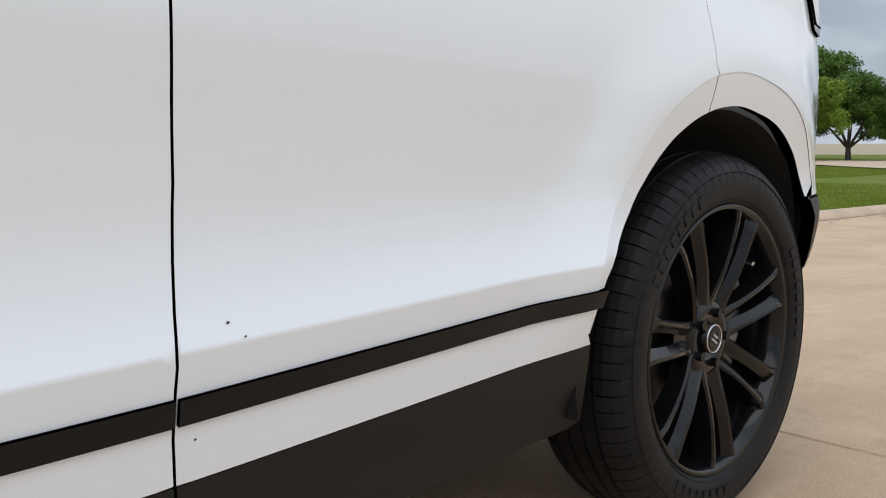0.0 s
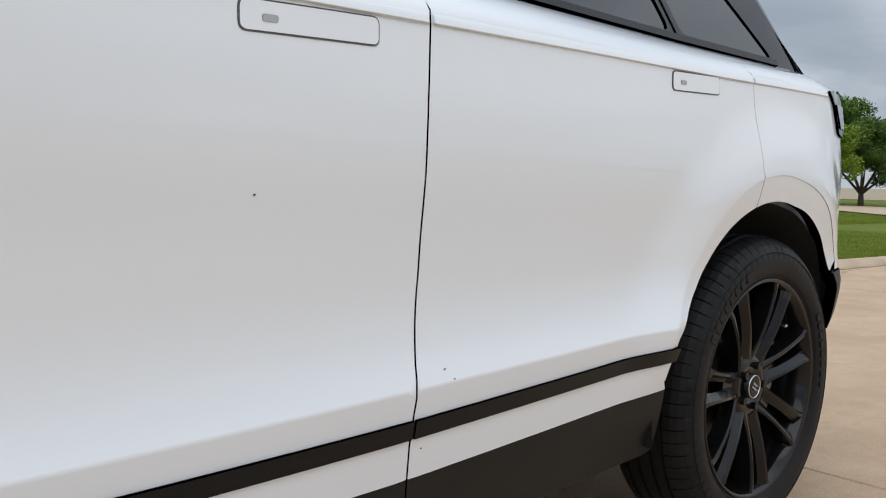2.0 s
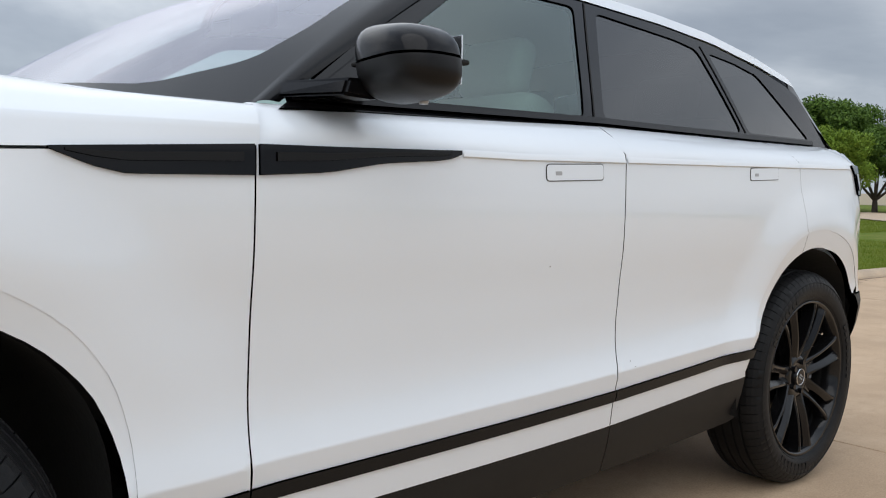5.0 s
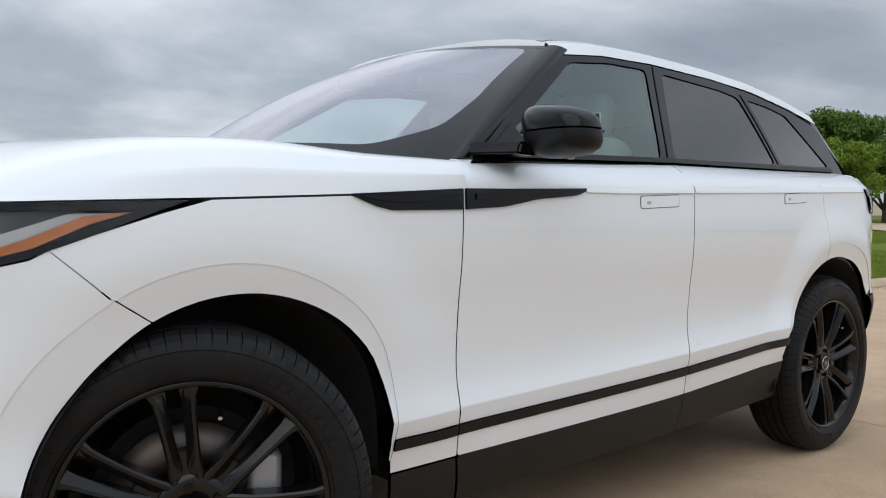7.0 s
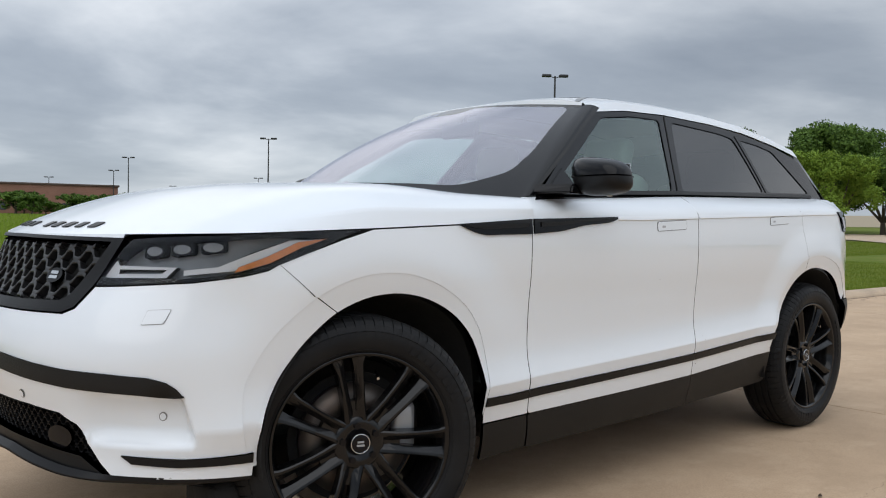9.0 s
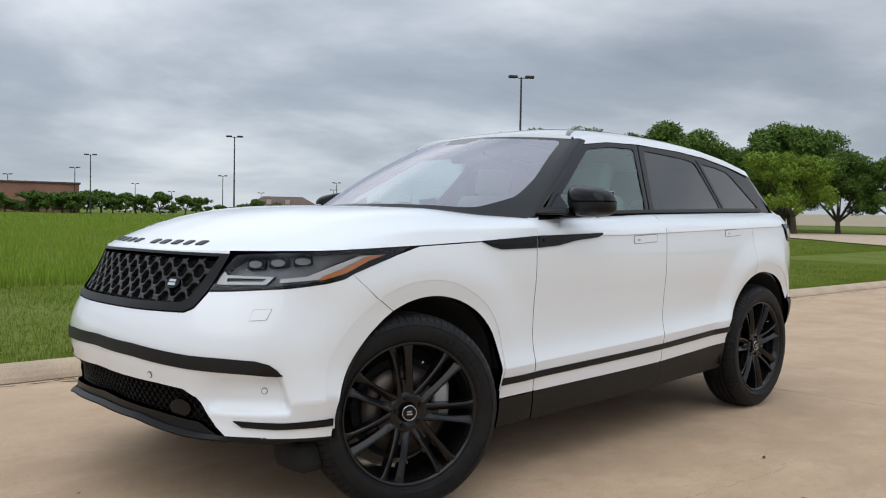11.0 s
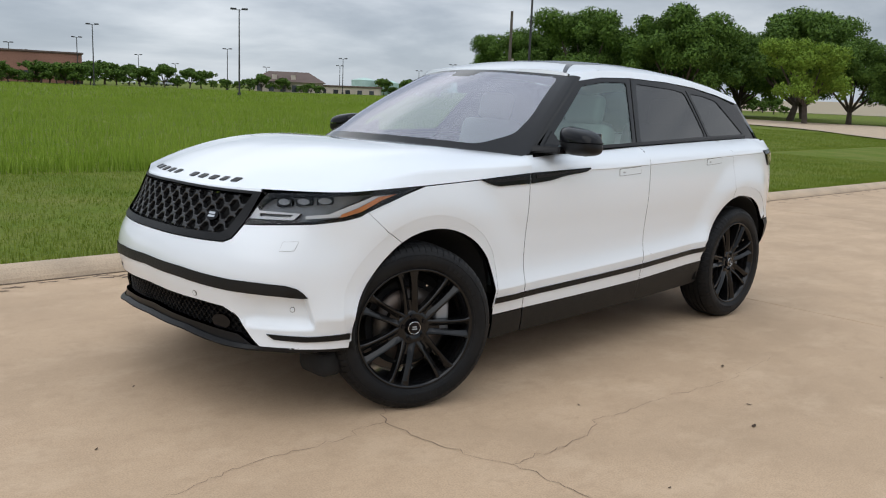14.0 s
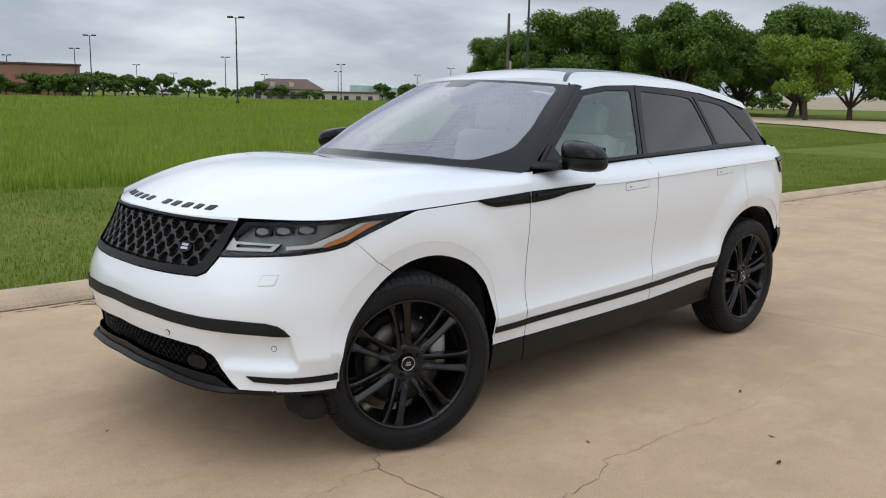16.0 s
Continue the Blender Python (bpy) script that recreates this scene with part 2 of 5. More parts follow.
def part(name, bm, mat, parent=None, label="", smooth=False):
    me = bpy.data.meshes.new(name)
    bm.to_mesh(me)
    bm.free()
    me.polygons.foreach_set("use_smooth", [smooth] * len(me.polygons))
    me.materials.append(mat)
    ob = new(name, me)
    if parent:
        ob.parent = parent
    return tagged(ob, label)


def empty(name, label, category, group="", m=None):
    ob = new(name)
    if m is not None:
        ob.matrix_world = m
    return tagged(ob, label, category, group)


def box(bm, size, at=(0, 0, 0), bevel=0.0, turn=(0, 0, 0), segments=2):
    r = bmesh.ops.create_cube(bm, size=1.0, matrix=pose(*at, *turn) @ Matrix.Diagonal((*size, 1)))
    if bevel:
        es = {e for v in r["verts"] for e in v.link_edges}
        bmesh.ops.bevel(bm, geom=list(es), offset=bevel, segments=segments, profile=0.5, affect="EDGES")


def tube(bm, a, b, r1, r2=None, seg=12):
    a, b = Vector(a), Vector(b)
    m = Matrix.Translation((a + b) / 2) @ (b - a).to_track_quat("Z", "Y").to_matrix().to_4x4()
    bmesh.ops.create_cone(bm, cap_ends=True, segments=seg, radius1=r1, radius2=r1 if r2 is None else r2, depth=(b - a).length, matrix=m)


def inside(px, py, poly):
    poly = np.asarray(poly)
    x0, y0 = poly[:, 0], poly[:, 1]
    x1, y1 = np.roll(x0, -1), np.roll(y0, -1)
    px, py = np.asarray(px)[:, None], np.asarray(py)[:, None]
    c = ((y0 > py) != (y1 > py)) & (px < (x1 - x0) * (py - y0) / np.where(y1 == y0, 1e-12, y1 - y0) + x0)
    return c.sum(1) % 2 == 1


def fine(poly, res):
    out = []
    for a, b in zip(poly, poly[1:] + poly[:1]):
        n = max(1, int(math.ceil(math.dist(a, b) / res)))
        out += [(a[0] + (b[0] - a[0]) * k / n, a[1] + (b[1] - a[1]) * k / n) for k in range(n)]
    return out


def rounded(poly, r, n=4):
    """The polygon with its corners rounded off."""
    out = []
    for i, p in enumerate(poly):
        a, b = np.array(poly[i - 1]), np.array(poly[(i + 1) % len(poly)])
        p = np.array(p)
        da, db = a - p, b - p
        la, lb = np.hypot(*da), np.hypot(*db)
        k = min(r, la * 0.45, lb * 0.45)
        p0, p1 = p + da / la * k, p + db / lb * k
        for t in np.linspace(0, 1, n + 1):
            q = (1 - t) ** 2 * p0 + 2 * t * (1 - t) * p + t * t * p1
            out.append((float(q[0]), float(q[1])))
    return out


def normals_of(fn, u, v, h=2e-3):
    du = fn(u + h, v) - fn(u - h, v)
    dv = fn(u, v + h) - fn(u, v - h)
    n = np.cross(du, dv)
    return n / np.maximum(np.linalg.norm(n, axis=1), 1e-9)[:, None]


def panel(name, poly, fn, mat, parent=None, label="", res=0.04, thick=0.012, lift=0.0, holes=(), flip=False, folds=()):
    """A sheet of a curved surface fn(u, v) inside an outline in u, v, with its edges turned inwards."""
    loops = [fine(list(poly), res)] + [fine(list(h), res) for h in holes]
    edge_pts, edges = [], []
    for lp in loops:
        k = len(edge_pts)
        edge_pts += lp
        edges += [(k + i, k + (i + 1) % len(lp)) for i in range(len(lp))]
    e = np.array(edge_pts)
    gx, gy = np.meshgrid(np.arange(e[:, 0].min() + res / 2, e[:, 0].max(), res), np.arange(e[:, 1].min() + res / 2, e[:, 1].max(), res))
    g = np.c_[gx.ravel(), gy.ravel()]
    if len(g):
        keep = inside(g[:, 0], g[:, 1], loops[0])
        for h in loops[1:]:
            keep &= ~inside(g[:, 0], g[:, 1], h)
        g = g[keep]
    if len(g):
        g = g[np.array([np.min((e[:, 0] - p[0]) ** 2 + (e[:, 1] - p[1]) ** 2) for p in g]) > (0.45 * res) ** 2]
    if len(folds):
        k = np.array(folds)
        k = k[inside(k[:, 0], k[:, 1], loops[0])]
        k = k[np.array([np.min((e[:, 0] - p[0]) ** 2 + (e[:, 1] - p[1]) ** 2) for p in k]) > 0.004 ** 2]
        g = g[np.array([np.min((k[:, 0] - p[0]) ** 2 + (k[:, 1] - p[1]) ** 2) for p in g]) > (0.4 * res) ** 2]
        g = np.r_[g, k]
    pts = [Vector((float(a), float(b))) for a, b in np.r_[e, g]] if len(g) else [Vector(p) for p in edge_pts]
    from_cdt = delaunay(pts, edges, [], 0, 1e-6)
    v2, faces = np.array([tuple(v) for v in from_cdt[0]]), from_cdt[2]
    mid = np.array([v2[list(f)].mean(0) for f in faces])
    keep = inside(mid[:, 0], mid[:, 1], loops[0])
    for h in loops[1:]:
        keep &= ~inside(mid[:, 0], mid[:, 1], h)
    faces = [tuple(f) for f, k in zip(faces, keep) if k]
    p3, nn = fn(v2[:, 0], v2[:, 1]), normals_of(fn, v2[:, 0], v2[:, 1])
    if flip:
        nn = -nn
    p3 = p3 + nn * lift
    # edges used once are the rim
    count = {}
    for f in faces:
        for a, b in zip(f, f[1:] + f[:1]):
            count[(a, b)] = count.get((a, b), 0) + 1
    rim = [k for k in count if (k[1], k[0]) not in count]
    verts, norms = list(p3), list(nn)
    f_out = []
    for f in faces:
        a, b, c = (p3[i] for i in f[:3])
        f_out.append(f if np.dot(np.cross(b - a, c - a), nn[f[0]]) > 0 else tuple(reversed(f)))
    for a, b in rim:
        k = len(verts)
        side = np.cross(p3[b] - p3[a], nn[a])
        side = side / max(np.linalg.norm(side), 1e-9)
        c = (p3[a] + p3[b]) / 2
        verts += [p3[a], p3[b], p3[b] - nn[b] * thick, p3[a] - nn[a] * thick]
        norms += [side] * 4
        f_out.append((k, k + 1, k + 2, k + 3))
    return mesh_object(name, verts, f_out, mat, parent, label, True, norms)


def loft(name, fn, nu, nv, mat, parent=None, label="", u=(0, 1), v=(0, 1), flip=False):
    """A regular grid over fn(u, v)."""
    uu, vv = np.meshgrid(np.linspace(*u, nu), np.linspace(*v, nv), indexing="ij")
    p = fn(uu.ravel(), vv.ravel())
    nn = normals_of(fn, np.clip(uu.ravel(), u[0] + 2e-3, u[1] - 2e-3), np.clip(vv.ravel(), v[0] + 2e-3, v[1] - 2e-3))
    if flip:
        nn = -nn
    faces = []
    for i in range(nu - 1):
        for j in range(nv - 1):
            f = (i * nv + j, (i + 1) * nv + j, (i + 1) * nv + j + 1, i * nv + j + 1)
            faces.append(tuple(reversed(f)) if flip else f)
    return mesh_object(name, p, faces, mat, parent, label, True, nn)


def lathe(bm, profile, seg, turns=None):
    """Turns a closed profile of (radius, y) about the y axis."""
    rings = []
    for k in range(seg):
        a = 2 * math.pi * (turns[k] if turns else k / seg)
        rings.append([bm.verts.new((r * math.cos(a), y, r * math.sin(a))) for r, y in profile])
    n = len(profile)
    for k in range(seg):
        for i in range(n):
            a, b = rings[k], rings[(k + 1) % seg]
            bm.faces.new((a[i], a[(i + 1) % n], b[(i + 1) % n], b[i]))
    return rings


from mathutils.geometry import delaunay_2d_cdt as delaunay


# ---- ground ----
def smooth(a):
    a = np.clip(a, 0, 1)
    return a * a * (3 - 2 * a)


def land(x, y):
    """The height of the field, which rises very gently beyond the kerb."""
    x, y = np.asarray(x, float), np.asarray(y, float)
    r = np.hypot(x, y)
    u = np.maximum(0, r - 15)
    rise = 0.0125 * u * u / (u + 12) * smooth((y - 3.0) / 3.0)
    return np.where(y > 2.72, 0.105, 0.0) + rise


def ground_sheet():
    xs = np.unique(np.r_[-900, -500, -250, -120, -60, -30, np.arange(-16, 30, 2), np.arange(30, 130, 6), 160, 220, 300, 500, 900])
    ys = np.unique(np.r_[2.865, 3.1, 3.4, 3.8, 4.5, 6, 8, 10, 12, np.arange(15, 60, 3), np.arange(60, 130, 8), 160, 220, 300, 500, 900])
    xx, yy = np.meshgrid(xs, ys, indexing="ij")
    zz = land(xx, yy) - 0.012
    verts = np.c_[xx.ravel(), yy.ravel(), zz.ravel()]
    n = len(ys)
    faces = [(i * n + j, (i + 1) * n + j, (i + 1) * n + j + 1, i * n + j + 1) for i in range(len(xs) - 1) for j in range(n - 1)]
    k = len(verts)
    # the paved side runs on to the horizon as one sheet under the slabs
    verts = np.r_[verts, [(-900, 2.865, 0.08), (900, 2.865, 0.08), (900, 2.8, -0.05), (-900, 2.8, -0.05), (900, -900, -0.05), (-900, -900, -0.05)]]
    faces += [(k, k + 3, k + 2, k + 1), (k + 3, k + 5, k + 4, k + 2)]
    return tagged(mesh_object("ground", verts, faces, GRASS), "mown green grass field rising gently beyond the kerb", "ground", kind="structure")


ground_sheet()

# concrete drive in slabs with open joints
road = tagged(new("road"), "tan concrete drive with cracked slabs", "road", kind="structure")
SLABS_X = [-30.0, -15.0, -8.5, -2.6, 3.52, 9.6, 15.8, 22.0, 34.0, 60.0]
SLABS_Y = [-30.0, -12.0, -5.2, 2.62]
for i in range(len(SLABS_X) - 1):
    for j in range(len(SLABS_Y) - 1):
        bm = bmesh.new()
        a, b, c, d = SLABS_X[i] + 0.004, SLABS_X[i + 1] - 0.004, SLABS_Y[j] + 0.004, SLABS_Y[j + 1] - 0.004
        box(bm, (b - a, d - c, 0.12), ((a + b) / 2, (c + d) / 2, -0.06), bevel=0.006, segments=1)
        part("slab", bm, CONCRETE, road)


def ribbon(name, pts, widths, mat, z, parent=None, label=""):
    """A thin uneven strip along a line on the ground."""
    pts = [np.array(p, float) for p in pts]
    vs = []
    for i, p in enumerate(pts):
        d = pts[min(i + 1, len(pts) - 1)] - pts[max(i - 1, 0)]
        n = np.array((-d[1], d[0])) / max(np.hypot(*d), 1e-9)
        w = widths[i] / 2
        vs += [(*(p + n * w), z), (*(p - n * w), z)]
    fs = [(2 * i, 2 * i + 1, 2 * i + 3, 2 * i + 2) for i in range(len(pts) - 1)]
    return mesh_object(name, vs, fs, mat, parent, label, False)


rng = np.random.default_rng(5)


def crack(corners, w0, w1, jag=0.02):
    pts = []
    for a, b in zip(corners[:-1], corners[1:]):
        n = max(2, int(math.dist(a, b) / 0.035))
        for k in range(n):
            t = k / n
            pts.append((a[0] + (b[0] - a[0]) * t + rng.normal(0, jag * 0.5), a[1] + (b[1] - a[1]) * t + rng.normal(0, jag * 0.5)))
    pts.append(corners[-1])
    ws = np.linspace(w0, w1, len(pts)) * rng.uniform(0.3, 1.2, len(pts))
    ribbon("crack", pts, ws, CRACK, 0.0025, road)


crack([(-0.05, -0.72), (-0.16, -0.86), (-0.236, -0.952), (-0.215, -1.24), (-0.165, -1.48), (-0.117, -1.60), (-0.10, -1.95), (0.0, -2.6)], 0.0042, 0.003)
crack([(-0.236, -0.952), (-0.333, -0.938), (-0.50, -1.0), (-0.68, -0.985), (-0.87, -0.96), (-1.15, -1.02), (-1.9, -1.2)], 0.003, 0.0015)
crack([(-0.117, -1.60), (0.32, -1.605), (0.52, -1.52), (1.03, -1.534), (1.5, -1.6), (1.94, -1.57), (2.2, -1.55)], 0.003, 0.0012)
# dark open joint at the foot of the kerb, and dirt washed along the gutter
ribbon("gutter_joint", [(-18 + 0.12 * k, 2.632 + rng.normal(0, 0.004)) for k in range(480)], rng.uniform(0.014, 0.034, 480), CRACK, 0.0022, road)
for k in range(110):
    x, y = rng.uniform(-3.5, 15), 2.56 - abs(rng.normal(0, 0.12))
    ribbon("gutter_dirt", [(x + 0.03 * i, y + rng.normal(0, 0.012)) for i in range(6)], [0.006, *rng.uniform(0.008, 0.03, 4), 0.004], CRACK, 0.0025 + 0.00001 * k, road)

# kerb: a low sloped lip, cast in lengths
kerb = tagged(new("kerb"), "low sloped tan concrete kerb beside the grass", "kerb", kind="structure")
for k in range(22):
    a, b = -18 + 3.2 * k + 0.004, -18 + 3.2 * (k + 1) - 0.004
    sec = [(2.640, -0.08), (2.640, 0.002), (2.655, 0.030), (2.69, 0.062), (2.74, 0.088), (2.79, 0.100), (2.85, 0.104), (2.868, 0.096), (2.868, -0.08)]
    vs = [(x, y, z) for x in (a, b) for y, z in sec]
    n = len(sec)
    fs = [(i, (i + 1) % n, n + (i + 1) % n, n + i) for i in range(n)] + [tuple(range(n))[::-1], tuple(range(n, 2 * n))]
    mesh_object("kerbstone", vs, fs, KERB, kerb, "", False)


def side_path():
    near = [(33, 4.5), (40.5, 10), (46.5, 15.2), (51.5, 19.1), (55, 22.8), (59, 29), (64, 42)]
    far = [(58, 4.5), (66, 12), (71, 18.5), (74.5, 24.5), (75.5, 29.5), (76, 33), (79, 44)]
    vs = []
    for a, b in zip(near, far):
        for t in np.linspace(0, 1, 5):
            x, y = a[0] + (b[0] - a[0]) * t, a[1] + (b[1] - a[1]) * t
            vs.append((x, y, float(land(x, y)) + 0.05))
    fs = [(5 * i + j, 5 * i + j + 1, 5 * i + j + 6, 5 * i + j + 5) for i in range(len(near) - 1) for j in range(4)]
    return tagged(mesh_object("side_road", vs, fs, KERB), "pale concrete road across the grass", "road", kind="structure")


side_path()


def blades(name, n, area, height, width, mat, label, bend=0.35, power=1.6, where=None):
    """Grass as single bent blades, thicker on the ground near the kerb."""
    x0, x1, y0, y1 = area
    x = rng.uniform(x0, x1, n)
    y = y0 + (y1 - y0) * rng.uniform(0, 1, n) ** power
    if where:
        keep = where(x, y)
        x, y, n = x[keep], y[keep], int(keep.sum())
    h = rng.uniform(0.45, 1.15, n) * height * (1 + 0.35 * np.sin(x * 1.3) * np.sin(y * 0.9 + x * 0.4))
    a = rng.uniform(0, 2 * math.pi, n)
    w = width * rng.uniform(0.6, 1.4, n)
    z = land(x, y) - 0.012
    bx, by = np.cos(a + 1.4) * h * bend * rng.uniform(0, 1, n), np.sin(a + 1.4) * h * bend * rng.uniform(0, 1, n)
    p = np.stack([np.c_[x - np.cos(a) * w, y - np.sin(a) * w, z], np.c_[x + np.cos(a) * w, y + np.sin(a) * w, z],
                  np.c_[x + bx * 0.4 + np.cos(a) * w * 0.6, y + by * 0.4 + np.sin(a) * w * 0.6, z + h * 0.6],
                  np.c_[x + bx * 0.4 - np.cos(a) * w * 0.6, y + by * 0.4 - np.sin(a) * w * 0.6, z + h * 0.6], np.c_[x + bx, y + by, z + h]], 1).reshape(-1, 3)
    me = bpy.data.meshes.new(name)
    base = np.arange(n)[:, None] * 5
    quads, tris = base + np.array([0, 1, 2, 3]), base + np.array([3, 2, 4])
    me.vertices.add(len(p))
    me.vertices.foreach_set("co", p.ravel())
    loops = np.concatenate([np.c_[quads, tris].ravel()])
    me.loops.add(len(loops))
    me.loops.foreach_set("vertex_index", loops)
    me.polygons.add(2 * n)
    starts = (np.arange(n)[:, None] * 7 + np.array([0, 4])).ravel()
    me.polygons.foreach_set("loop_start", starts)
    me.update(calc_edges=True)
    me.materials.append(mat)
    return tagged(new(name, me), label, "grass", kind="stuff")


blades("mown_grass", 130000, (-3.5, 24, 2.862, 9.5), 0.045, 0.0035, BLADE, "short mown green grass beside the kerb", power=1.5)
blades("tall_grass", 190000, (-3, 50, 9.5, 60), 0.26, 0.007, TALL, "tall uncut green grass field", power=1.7, where=lambda x, y: y + 3.4 > 0.64 * (x + 2.2) + rng.normal(0, 0.5, len(x)))
blades("tall_grass", 60000, (-20, 120, 58, 150), 0.30, 0.03, TALL, "tall uncut green grass far across the field", power=1.3, where=lambda x, y: y + 3.4 > 0.64 * (x + 2.2))
blades("mown_grass", 110000, (8, 50, 9.5, 26), 0.05, 0.008, BLADE, "short mown green grass beside the side road", power=1.3, where=lambda x, y: y + 3.4 < 0.64 * (x + 2.2))


# ---- the car's surfaces: x runs from nose to tail, the front axle stands at x = 0 ----
PLAN = [(-0.87, 0), (-0.863, -0.22), (-0.815, -0.445), (-0.71, -0.645), (-0.55, -0.80), (-0.345, -0.878), (0, -0.905), (0.5, -0.935), (1.0, -0.948), (1.5, -0.952),
        (2.0, -0.938), (2.5, -0.915), (2.9, -0.905), (3.2, -0.885), (3.5, -0.81), (3.72, -0.62), (3.83, -0.3), (3.86, 0)]


def spline(points, steps=24):
    p = np.array(points, float)
    ends = np.r_[[(p[1][0], -p[1][1])], p, [(p[-2][0], -p[-2][1])]]
    out = []
    for i in range(len(p) - 1):
        a, b, c, d = ends[i:i + 4]
        for t in np.linspace(0, 1, steps, endpoint=False):
            out.append(0.5 * (2 * b + (c - a) * t + (2 * a - 5 * b + 4 * c - d) * t * t + (3 * b - a - 3 * c + d) * t ** 3))
    return np.array(out + [p[-1]])


RING = spline(PLAN)
RUN = np.r_[0, np.cumsum(np.hypot(*np.diff(RING, axis=0).T))]
TAN = np.gradient(RING, axis=0)
TAN /= np.hypot(TAN[:, 0], TAN[:, 1])[:, None]
OUT = np.c_[TAN[:, 1] * 1.0, -TAN[:, 0]]
OUT *= -np.sign(OUT[len(OUT) // 2, 1])
SIDE_RUN = RUN[RING[:, 0] > -0.33][0]


def curve(z, table):
    """Smooth interpolation through a short table."""
    t = np.array(table)
    k = np.gradient(t[:, 1], t[:, 0])
    i = np.clip(np.searchsorted(t[:, 0], z) - 1, 0, len(t) - 2)
    h = t[i + 1, 0] - t[i, 0]
    u = np.clip((z - t[i, 0]) / h, 0, 1)
    return (t[i, 1] * (1 + 2 * u) * (1 - u) ** 2 + k[i] * h * u * (1 - u) ** 2 + t[i + 1, 1] * u * u * (3 - 2 * u) + k[i + 1] * h * u * u * (u - 1))


FOLD = 0.546
FLANK_LOW = [(0.12, -0.12), (0.25, -0.072), (0.36, -0.030), (0.43, -0.016), (0.49, -0.007), (FOLD, 0.003)]
FLANK = [(FOLD, 0.003), (0.565, -0.0030), (0.60, -0.0120), (0.65, -0.0180), (0.75, -0.014), (0.88, -0.001), (0.98, 0.0), (1.05, -0.004), (1.2, -0.012)]
NOSE = [(0.12, -0.12), (0.22, -0.05), (0.30, -0.022), (0.40, -0.028), (0.50, -0.02), (0.60, 0.0), (0.70, -0.012), (0.77, -0.042), (0.87, -0.10), (0.98, -0.148), (1.02, -0.17), (1.2, -0.33)]
TAIL = [(0.12, -0.25), (0.30, -0.14), (0.45, -0.075), (0.60, -0.042), (0.85, -0.03), (1.0, -0.04), (1.2, -0.10), (1.3, -0.2)]


def belt(x):
    return np.interp(x, (0.6, 1.7, 3.2, 3.9), (1.133, 1.172, 1.213, 1.20))


def crease(x):
    return np.interp(x, (-0.9, -0.4, 0, 0.35, 0.85, 1.3, 2.8, 3.2, 3.9), (0.985, 1.0, 1.018, 1.036, 1.068, 1.073, 1.122, 1.135, 1.13))


def glass_foot(x):
    return np.interp(x, (0.7, 1.7, 2.6, 3.2, 3.6), (0.858, 0.848, 0.775, 0.745, 0.72))


def bulge(x, z, s):
    w = smooth((x + 0.78) / 0.45)
    t = smooth((x - 3.1) / 0.55)
    half = np.interp(s, RUN, -RING[:, 1])
    zf = z - 0.040 * (x - 1.6) * smooth((0.82 - z) / 0.2)
    flank = np.where(zf < FOLD, curve(zf, FLANK_LOW), curve(zf, FLANK))
    over = np.clip((z - crease(x)) / np.maximum(belt(x) - crease(x), 0.02), 0, 1.6)
    flank = flank - smooth((x - 0.2) / 0.5) * np.maximum(half - glass_foot(x) - 0.012, 0) * over ** 1.7
    d = (1 - w) * curve(z, NOSE) + w * ((1 - t) * flank + t * (curve(z, TAIL) - 0.0 * over))
    # wheel-arch shoulders
    for cx, cz, a in ((0.055, 0.40, 0.020), (2.88, 0.41, 0.022)):
        r = np.hypot(x - cx, z - cz)
        d = d + a * smooth((0.68 - r) / 0.18) * smooth((z - 0.35) / 0.2) * w
    # hollow round the outer front sensors
    pod = smooth((s - 0.56) / 0.14) * smooth((0.915 + 0.33 * np.clip(0.562 - z, 0, 0.12) - s) / 0.022) * smooth((z - 0.425) / 0.035) * smooth((0.566 - z) / 0.02)
    return d - 0.038 * pod


def body(s, z):
    """Nose, flank and tail as one skin: s metres from the middle of the nose (plus: the driver's side), z up."""
    s, z = np.asarray(s, float), np.asarray(z, float)
    a = np.abs(s)
    x, y = np.interp(a, RUN, RING[:, 0]), np.interp(a, RUN, RING[:, 1])
    nx, ny = np.interp(a, RUN, OUT[:, 0]), np.interp(a, RUN, OUT[:, 1])
    d = bulge(x, z, a)
    return np.c_[x + nx * d, np.where(s < 0, -1, 1) * (y + ny * d), z]


def at_x(x):
    """The run along the skin at which the flank reaches x."""
    k = RUN > 0.6
    return np.interp(x, RING[k, 0][:-20], RUN[k][:-20])


def flank(x, z):
    """The driver's flank by x and z."""
    return body(at_x(x), z)


def far_flank(x, z):
    p = body(at_x(x), z)
    p[:, 1] *= -1
    return p


def mirror_fn(fn):
    def g(u, v):
        p = fn(u, v)
        p[:, 1] *= -1
        return p
    return g


def cabin_side(x, z):
    x, z = np.asarray(x, float), np.asarray(z, float)
    k = np.interp(x, (0.7, 1.7, 2.6, 3.4), (0.56, 0.58, 0.40, 0.36))
    h = z - 1.17
    return np.c_[x, -(glass_foot(x) - k * h - 0.10 * h * h), z]


# ---- the car ----
car = empty("car", "white five-door SUV with black wheels, parked on concrete", "car")
SIDES = (("", 1), ("far", -1))
ARCH_F, ARCH_R = (0.055, 0.405, 0.412), (2.88, 0.412, 0.428)


def arc(c, a0, a1, n=22, r=None):
    return [(c[0] + (r or c[2]) * math.cos(radians(a)), c[1] + (r or c[2]) * math.sin(radians(a))) for a in np.linspace(a0, a1, n)]


